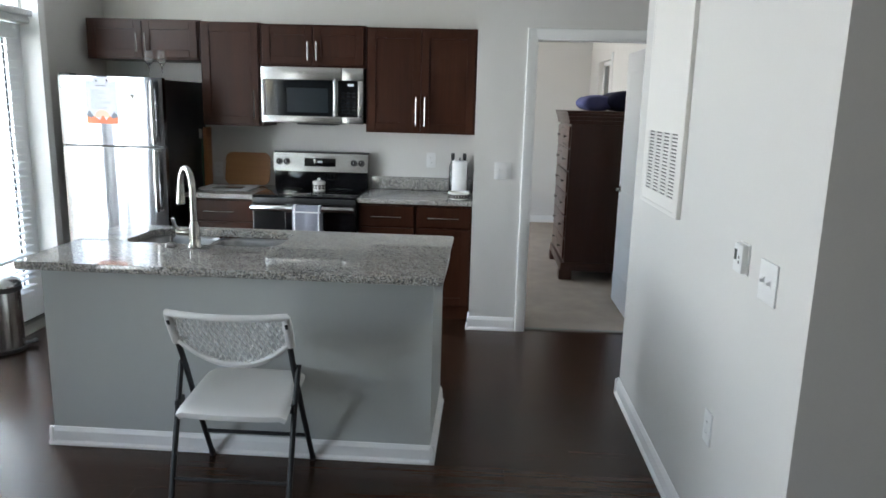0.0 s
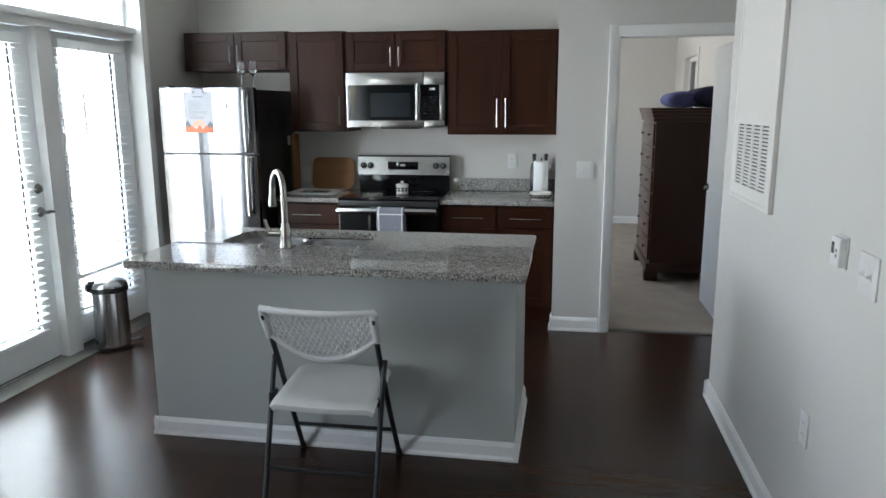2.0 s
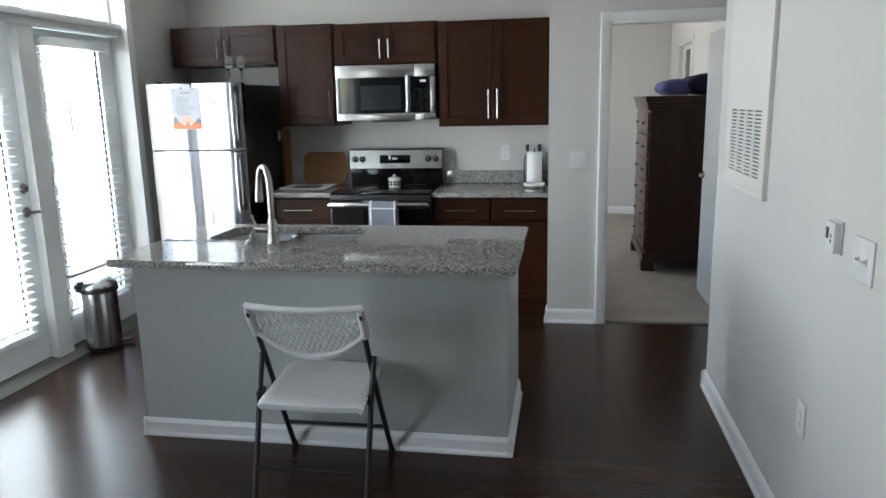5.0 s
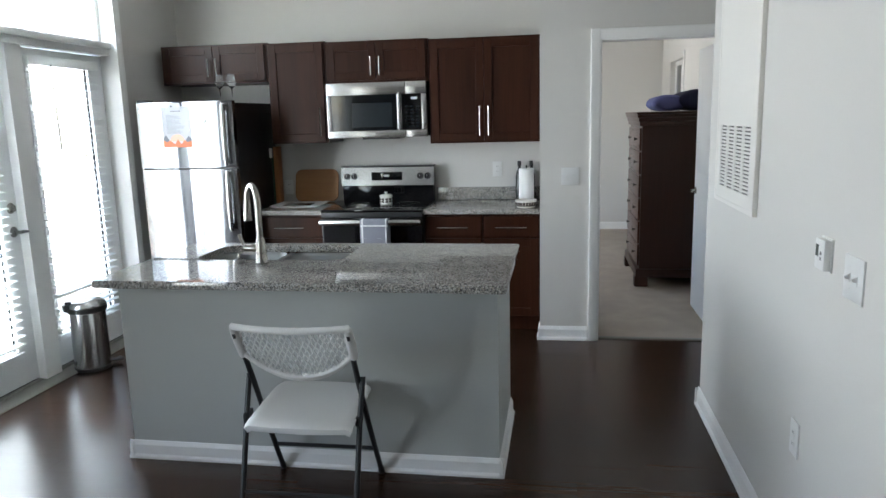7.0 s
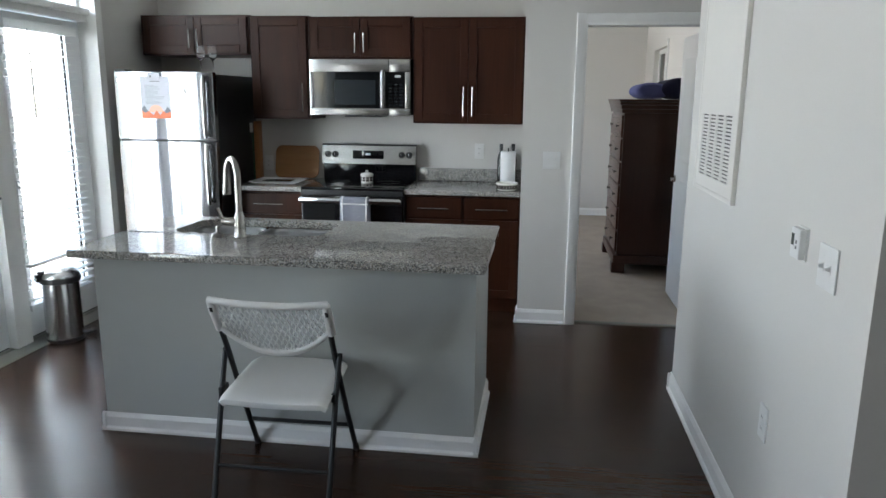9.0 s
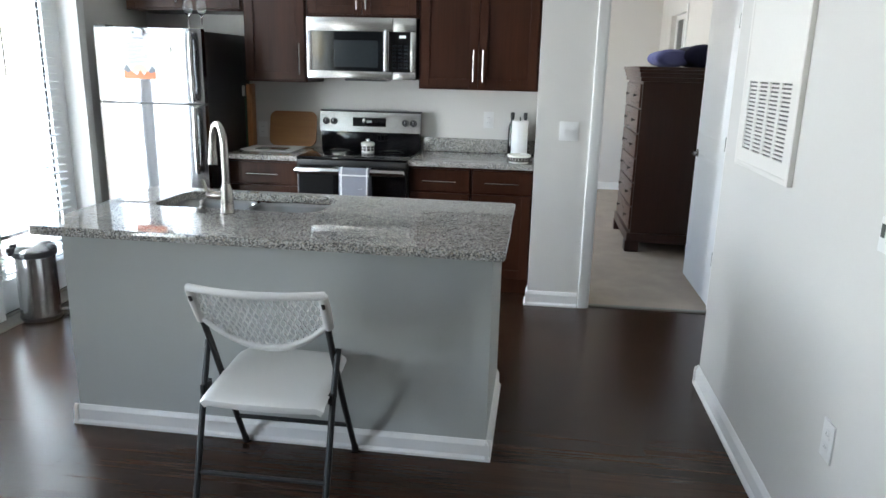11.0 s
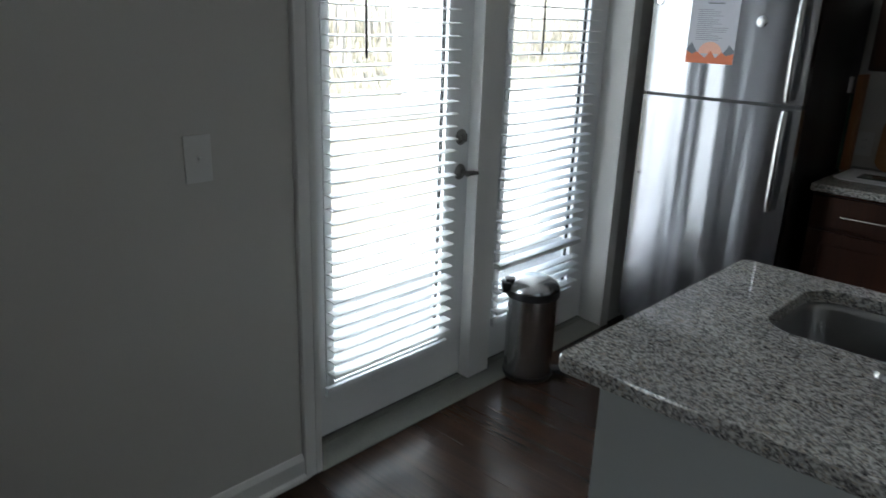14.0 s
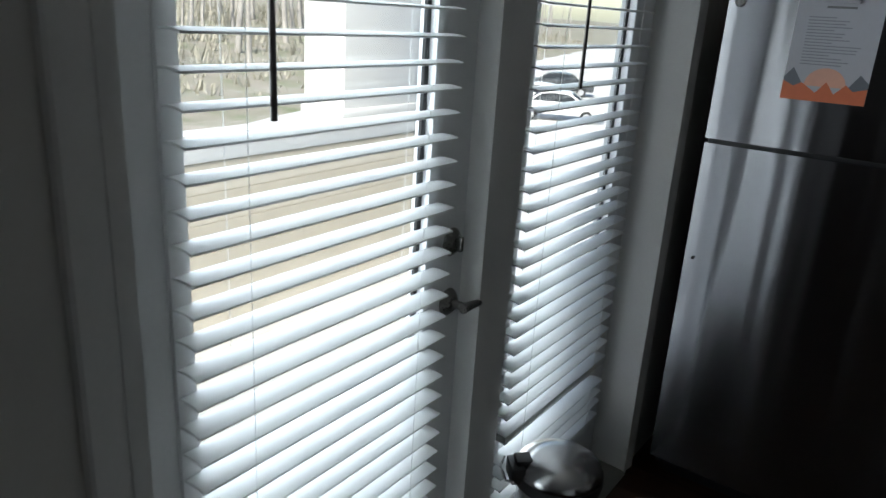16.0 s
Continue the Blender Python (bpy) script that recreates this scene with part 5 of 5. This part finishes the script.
    part("lower_rail", bm, M_CHAIR, c, "white double-ridged lower edge", 60)
    for s in (-1, 1):
        bm = bmesh.new()
        tube(bm, [back_pt(s * 0.955, z) for z in (0.680, 0.73, 0.77, 0.815)], [0.0165, 0.0185, 0.0185, 0.0155], 12)
        so_ = part("side_sleeve", bm, M_CHAIR, c, "white sleeve over the steel tube", 60)
        part("slot", tube(bmesh.new(), [back_pt(s * 0.955, 0.780, 0.0165), back_pt(s * 0.955, 0.797, 0.0165)], 0.0060, 8), M_BLACK, so_)
    # the lattice, as a perforated sheet of slanting slots
    bm = bmesh.new()
    cols = 36
    us = [-0.93 + 1.86 * k / cols for k in range(cols + 1)]
    for k in range(cols + 1):
        u = us[k]
        hi = top(u) - 0.018
        lo = low(u) + 0.012
        pts = []
        steps = 20
        for q in range(steps + 1):
            z = hi + (lo - hi) * q / steps
            uu = u + 0.013 * (1 if (round((0.83 - z) / 0.021) + k) % 2 else -1)
            if abs(uu) < 0.95:
                pts.append(back_pt(uu, z))
        if len(pts) > 2:
            tube(bm, pts, 0.0030, 6)
    part("lattice", bm, M_CHAIR, c, "white open lattice", 60)


folding_chair()

# ---------------------------------------------------------------- pedal bin


def pedal_bin():
    at = Vector((-2.790, 1.190, 0.0))
    b = thing("pedal_bin", at, "small round brushed steel pedal bin by the balcony door", "bin")
    part("base_ring", lathe(bmesh.new(), at, [(0, 0), (0.104, 0), (0.108, 0.006), (0.108, 0.022), (0.102, 0.026)], 40), M_BLACK, b, "black plastic base")
    part("drum", lathe(bmesh.new(), at, [(0.1035, 0.022), (0.1035, 0.375), (0.101, 0.378)], 48), M_BINSTEEL, b, "brushed steel drum")
    part("collar", lathe(bmesh.new(), at, [(0.104, 0.370), (0.112, 0.374), (0.114, 0.392), (0.112, 0.404), (0.104, 0.408)], 48), M_BLACK, b, "black collar")
    part("lid", lathe(bmesh.new(), at, [(0.111, 0.405), (0.112, 0.412), (0.104, 0.428), (0.084, 0.444), (0.055, 0.455), (0.025, 0.460), (0, 0.461)], 48), M_BINSTEEL, b, "domed steel lid")
    d = Vector((-0.72, -0.69, 0))
    s = Vector((0.69, -0.72, 0))
    m = Matrix((((d.x, s.x, 0, at.x)), (d.y, s.y, 0, at.y), (0, 0, 1, 0), (0, 0, 0, 1)))
    part("hinge", abox(0.085, 0.132, -0.035, 0.035, 0.385, 0.432, bevel=0.008, m=m), M_BLACK, b, "black hinge block")
    part("lid_tab", abox(0.072, 0.118, -0.022, 0.022, 0.432, 0.447, bevel=0.006, m=m), M_BLACK, b, "black tab on the lid")
    bm = tube(bmesh.new(), [m @ Vector((0.13, -0.055, 0.410)), m @ Vector((0.145, -0.03, 0.40)), m @ Vector((0.145, 0.03, 0.40)), m @ Vector((0.13, 0.055, 0.410))], 0.003, 8)
    part("carry_handle", bm, M_CHROME, b)
    bm = abox(-0.165, -0.10, -0.026, 0.026, 0.020, 0.030, bevel=0.003, m=m)
    box(bm, -0.172, -0.150, -0.032, 0.032, 0.024, 0.036, bevel=0.004, m=m)
    part("pedal", bm, M_BLACK, b, "black foot pedal")
    b.scale = (1.07, 1.07, 1.05)


pedal_bin()

# ---------------------------------------------------------------- bedroom chest of drawers


def chest():
    x0, x1, y0, y1, h = 0.970, 1.585, 3.615, 4.60, 1.57
    c = thing("chest_of_drawers", ((x0 + x1) / 2, (y0 + y1) / 2, 0.006), "tall dark cherry wood chest of drawers on the carpet", "chest of drawers")
    part("carcass", abox(x0 + 0.02, x1, y0 + 0.012, y1 - 0.012, 0.11, h - 0.09, bevel=0.003), M_DRESSER, c)
    bm = bmesh.new()
    for k, (g, za, zb) in enumerate(((0.004, h - 0.12, h - 0.085), (0.014, h - 0.085, h - 0.05), (0.025, h - 0.05, h - 0.022), (0.033, h - 0.022, h))):
        box(bm, x0 - g, x1, y0 - g * 0.6, y1 + g * 0.6, za, zb, bevel=0.006)
    part("cornice", bm, M_DRESSER, c, "stepped dark cornice")
    bm = bmesh.new()
    box(bm, x0 - 0.012, x1, y0 - 0.008, y1 + 0.008, 0.090, 0.17, bevel=0.008)
    for ya, yb in ((y0 - 0.012, y0 + 0.11), (y1 - 0.11, y1 + 0.012)):
        box(bm, x0 - 0.022, x0 + 0.10, ya, yb, 0.006, 0.105, bevel=0.010)
        box(bm, x1 - 0.10, x1, ya, yb, 0.006, 0.105, bevel=0.010)
    part("plinth", bm, M_DRESSER, c, "bracket-footed plinth")
    n = 6
    zz0, zz1 = 0.185, h - 0.135
    for k in range(n):
        za = zz0 + (zz1 - zz0) * k / n + 0.006
        zb = zz0 + (zz1 - zz0) * (k + 1) / n - 0.006
        d = part("drawer", abox(x0 + 0.002, x0 + 0.024, y0 + 0.045, y1 - 0.045, za, zb, bevel=0.005), M_DRAWER, c)
        for y in (y0 + 0.24, y1 - 0.24):
            kn = lathe(bmesh.new(), (x0 + 0.003, y, (za + zb) / 2), [(0.008, 0), (0.006, 0.012), (0.014, 0.020), (0.013, 0.027), (0, 0.030)], 16, Matrix.Rotation(radians(-90), 4, "Y"))
            part("knob", kn, M_DKMETAL, d, "dark metal knob")


chest()


def rolled_blanket(name, at, r, length, mat, label, squash):
    bm = bmesh.new()
    seg, n = 26, 14
    rings = []
    for j in range(n + 1):
        v = j / n
        end = min(1.0, 4.5 * min(v, 1 - v) + 0.72)
        ring = []
        for k in range(seg):
            a = 2 * math.pi * k / seg
            w = 1 + 0.06 * noise.noise((math.cos(a) * 1.3, math.sin(a) * 1.3, v * 3 + at[0]))
            ring.append(bm.verts.new((at[0] + math.cos(a) * r * w * end, at[1] + length * v, at[2] + r * squash + max(-r * squash, math.sin(a) * r * squash * w * end))))
        rings.append(ring)
    for a, b in zip(rings, rings[1:]):
        for k in range(seg):
            bm.faces.new((a[k], a[(k + 1) % seg], b[(k + 1) % seg], b[k]))
    bm.faces.new(rings[0][::-1])
    bm.faces.new(rings[-1])
    bmesh.ops.recalc_face_normals(bm, faces=bm.faces[:])
    return solid(name, bm, mat, label, "blanket", at=at, smooth=60)


rolled_blanket("blanket", (1.232, 3.72, 1.571), 0.145, 0.55, M_BLUE, "rolled blue fleece blanket on the chest of drawers", 0.50)
rolled_blanket("blanket", (1.470, 3.66, 1.571), 0.165, 0.60, M_NAVY, "rolled navy fleece blanket on the chest of drawers", 0.56)

# ---------------------------------------------------------------- outside: balcony, paving, cars, woods
solid("balcony_floor", abox(-5.05, OUT, -3.2, 3.2, -0.22, -0.012), M_CONC, "pale concrete balcony floor", "balcony", "structure", smooth=0)
bp = thing("balcony_parapet", (-4.86, -0.3, 0), "cream boarded balcony wall with a white capping", "balcony wall", kind="structure")
for k in range(6):
    part("board", abox(-4.91, -4.805, -3.2, 3.12, 0.030 + 0.143 * k, 0.030 + 0.143 * (k + 1) - 0.002, bevel=0.001, seg=1), M_PARA, bp)
part("core", abox(-4.90, -4.82, -3.2, 3.12, -0.012, 0.888), M_PARA, bp, smooth=0)
part("capping", abox(-4.93, -4.797, -3.2, 3.12, 0.888, 1.014, bevel=0.008), M_EXT, bp, "white capping")
cl = thing("balcony_column", (-4.90, 2.78, 1.014), "square white balcony column on the parapet", "column", kind="structure")
part("shaft", abox(-5.12, -4.815, 2.46, 3.10, 1.06, 3.4, bevel=0.01), M_EXT, cl)
part("plinth", abox(-5.13, -4.805, 2.44, 3.12, 1.014, 1.06, bevel=0.008), M_EXT, cl)

GZ = -3.2


def bank(x, y):
    d = -0.95 * x - 0.31 * y - 18.5
    return GZ + (0.14 if d > 0 else 0.0) + max(0.0, d - 3) * 0.10 * (1 if d < 60 else 60 / d) + (0.25 * noise.noise((x * 0.15, y * 0.15, 0)) if d > 3 else 0)


bm = bmesh.new()
xs = [-900, -400, -200, -140] + [-100 + 4 * k for k in range(26)] + [20, 100, 900]
yy = [-900, -300, -120] + [-60 + 6 * k for k in range(42)] + [260, 400, 900]
gr = [[bm.verts.new((x, y, bank(x, y))) for x in xs] for y in yy]
for a, b in zip(gr, gr[1:]):
    for k in range(len(xs) - 1):
        bm.faces.new((a[k], a[k + 1], b[k + 1], b[k]))
solid("ground", bm, M_GROUND, "pale sunlit paving and a grassy bank", "ground", "structure")

random.seed(11)
tb, ub = bmesh.new(), bmesh.new()
made = 0
while made < 260:
    s = random.uniform(-30, 150)
    d = random.uniform(8, 46)
    x = -25 - 0.31 * s - 0.95 * d + 0.5
    y = 17 + 0.95 * s - 0.31 * d
    z = bank(x, y) - 0.2
    h = random.uniform(9, 17)
    r = random.uniform(0.09, 0.24)
    lean = Vector((random.uniform(-0.08, 0.08), random.uniform(-0.08, 0.08), 1))
    pts = [Vector((x, y, z)) + lean * (h * q) + Vector((random.uniform(-0.15, 0.15), random.uniform(-0.15, 0.15), 0)) * q * 3 for q in (0, 0.2, 0.45, 0.7, 1.0)]
    tube(tb, pts, [r * 1.25, r, r * 0.75, r * 0.5, r * 0.15], 6)
    for k in range(9):
        q = random.uniform(0.15, 0.95)
        p = Vector((x, y, z)) + lean * (h * q)
        a = random.uniform(0, 6.28)
        ln = random.uniform(0.8, 2.8) * (1.1 - q * 0.6)
        e = p + Vector((math.cos(a) * ln, math.sin(a) * ln, ln * random.uniform(0.3, 0.9)))
        mid = p.lerp(e, 0.5) + Vector((0, 0, 0.12 * ln))
        tube(tb, [p, mid, e], [r * 0.28, r * 0.18, 0.012], 4, cap=False)
        e2 = mid + Vector((random.uniform(-1, 1), random.uniform(-1, 1), 0.8)) * ln * 0.4
        tube(tb, [mid, e2], [r * 0.13, 0.008], 3, cap=False)
    made += 1
solid("woodland", tb, M_BARK, "bare winter trees on the far bank", "trees", "stuff", smooth=60)
for k in range(2600):
    s = random.uniform(-30, 150)
    d = random.uniform(3, 40)
    x = -25 - 0.31 * s - 0.95 * d
    y = 17 + 0.95 * s - 0.31 * d
    z = bank(x, y)
    hgt = random.uniform(0.15, 0.7) if d < 9 else random.uniform(0.3, 1.8)
    for q in range(5):
        a = random.uniform(0, 6.28)
        w = random.uniform(0.03, 0.12)
        p = Vector((x + random.uniform(-0.5, 0.5), y + random.uniform(-0.5, 0.5), z))
        tip = p + Vector((math.cos(a) * hgt * 0.5, math.sin(a) * hgt * 0.5, hgt))
        sd = Vector((-math.sin(a) * w, math.cos(a) * w, 0))
        ub.faces.new([ub.verts.new(v) for v in (p - sd, p + sd, tip)])
solid("undergrowth", ub, M_BRUSH, "dry grass and low brush on the bank", "undergrowth", "stuff", smooth=0)


def parked_car(x, y, turn, paint, label):
    c = thing("car", (x, y, GZ), label, "car", group="parked cars")
    m = pose(x, y, GZ, 0, 0, turn)
    side = [(-2.2, 0.35), (-2.25, 0.75), (-2.1, 0.92), (-1.5, 0.98), (-0.95, 1.38), (-0.3, 1.46), (0.5, 1.42), (1.15, 1.0), (1.95, 0.86), (2.22, 0.65), (2.2, 0.35)]
    bm = extrude(bmesh.new(), side, (0, -0.88, 0), (1, 0, 0), (0, 0, 1), (0, 1, 0), 1.76)
    bmesh.ops.bevel(bm, geom=bm.edges[:], offset=0.06, segments=2, affect="EDGES")
    bm.transform(m)
    part("body", bm, paint, c)
    for y_ in (-0.89, 0.865):
        bm = extrude(bmesh.new(), [(-1.35, 0.99), (-0.9, 1.33), (-0.3, 1.40), (0.45, 1.36), (0.98, 1.01)], (0, y_, 0), (1, 0, 0), (0, 0, 1), (0, 1, 0), 0.025)
        bm.transform(m)
        part("side_window", bm, M_CARGLASS, c)
    for p0, p1 in (((0.60, 1.405), (1.12, 1.03)), ((-1.46, 1.02), (-1.0, 1.385))):
        bm = bmesh.new()
        o = 0.012
        vs = [m @ Vector(v) for v in ((p0[0] + (o if p0[0] > 0 else -o), -0.72, p0[1] + o), (p0[0] + (o if p0[0] > 0 else -o), 0.72, p0[1] + o), (p1[0] + (o if p0[0] > 0 else -o), 0.72, p1[1] + o), (p1[0] + (o if p0[0] > 0 else -o), -0.72, p1[1] + o))]
        bm.faces.new([bm.verts.new(v) for v in vs])
        ob = part("windscreen", bm, M_CARGLASS, c)
        ob.modifiers.new("thickness", "SOLIDIFY").thickness = 0.01
    for wx in (-1.38, 1.38):
        for wy in (-0.82, 0.82):
            bm = tube(bmesh.new(), [(wx, wy - 0.1, 0.32), (wx, wy + 0.1, 0.32)], 0.32, 20)
            bm.transform(m)
            w = part("tyre", bm, M_TYRE, c)
            bm = tube(bmesh.new(), [(wx, wy - 0.108, 0.32), (wx, wy + 0.108, 0.32)], 0.20, 16)
            bm.transform(m)
            part("rim", bm, M_CHROME, w)


parked_car(-18.6, 32.6, 24, M_CARS[0], "white parked saloon car on the paving")
parked_car(-21.2, 35.6, 24, M_CARS[0], "white parked saloon car beside another")
parked_car(-24.6, 44.5, 24, M_CARS[2], "dark parked saloon car further down the row")

# ---------------------------------------------------------------- floor planks
fl = thing("floor", (0, 0, -0.004), "dark brown wood-look plank floor", "floor", kind="structure")
part("underlay", abox(XL, XR, YF, 2.06, -0.020, -0.006), M_JOINT, fl, smooth=0)
PW, PL = 0.152, 1.22
plank_meshes = {}


def plank_mesh(length, width):
    key = (round(length, 3), round(width, 3))
    if key not in plank_meshes:
        bm = abox(-length / 2 + 0.0002, length / 2 - 0.0002, -width / 2 + 0.0002, width / 2 - 0.0002, -0.005, 0.004, bevel=0.0004, seg=1)
        plank_meshes[key] = finish(bm, "plank", M_PLANK, 0)
    return plank_meshes[key]


random.seed(3)
rest = bmesh.new()


def lay(x0, x1, y0, y1, as_piece):
    if as_piece:
        o = new("plank", plank_mesh(x1 - x0, y1 - y0))
        o.parent = fl
        o.location = ((x0 + x1) / 2, (y0 + y1) / 2, 0)
    else:
        box(rest, x0 + 0.0006, x1 - 0.0006, y0 + 0.0006, y1 - 0.0006, -0.009, 0.0)


y = -3.2
shift = 0
while y < 2.785:
    y1 = min(y + PW, 2.785)
    x = XL - PL * ((shift * 0.37) % 1.0)
    right = XR if y < 2.0 else 0.128
    while x < right - 0.001:
        a, b = max(x, XL), min(x + PL, right)
        if b - a > 0.01:
            lay(a, b, y, y1, True)
        x += PL
    y += PW
    shift += 1
y = -3.2
while y > YF + 0.001:
    y0 = max(y - PW, YF)
    x = XL - PL * ((shift * 0.37) % 1.0)
    while x < XR - 0.001:
        a, b = max(x, XL), min(x + PL, XR)
        if b - a > 0.01:
            lay(a, b, y0, y, False)
        x += PL
    y -= PW
    shift += 1
ob = part("further_planks", rest, M_PLANK, fl, smooth=0)
tagged(ob, kind="stuff")
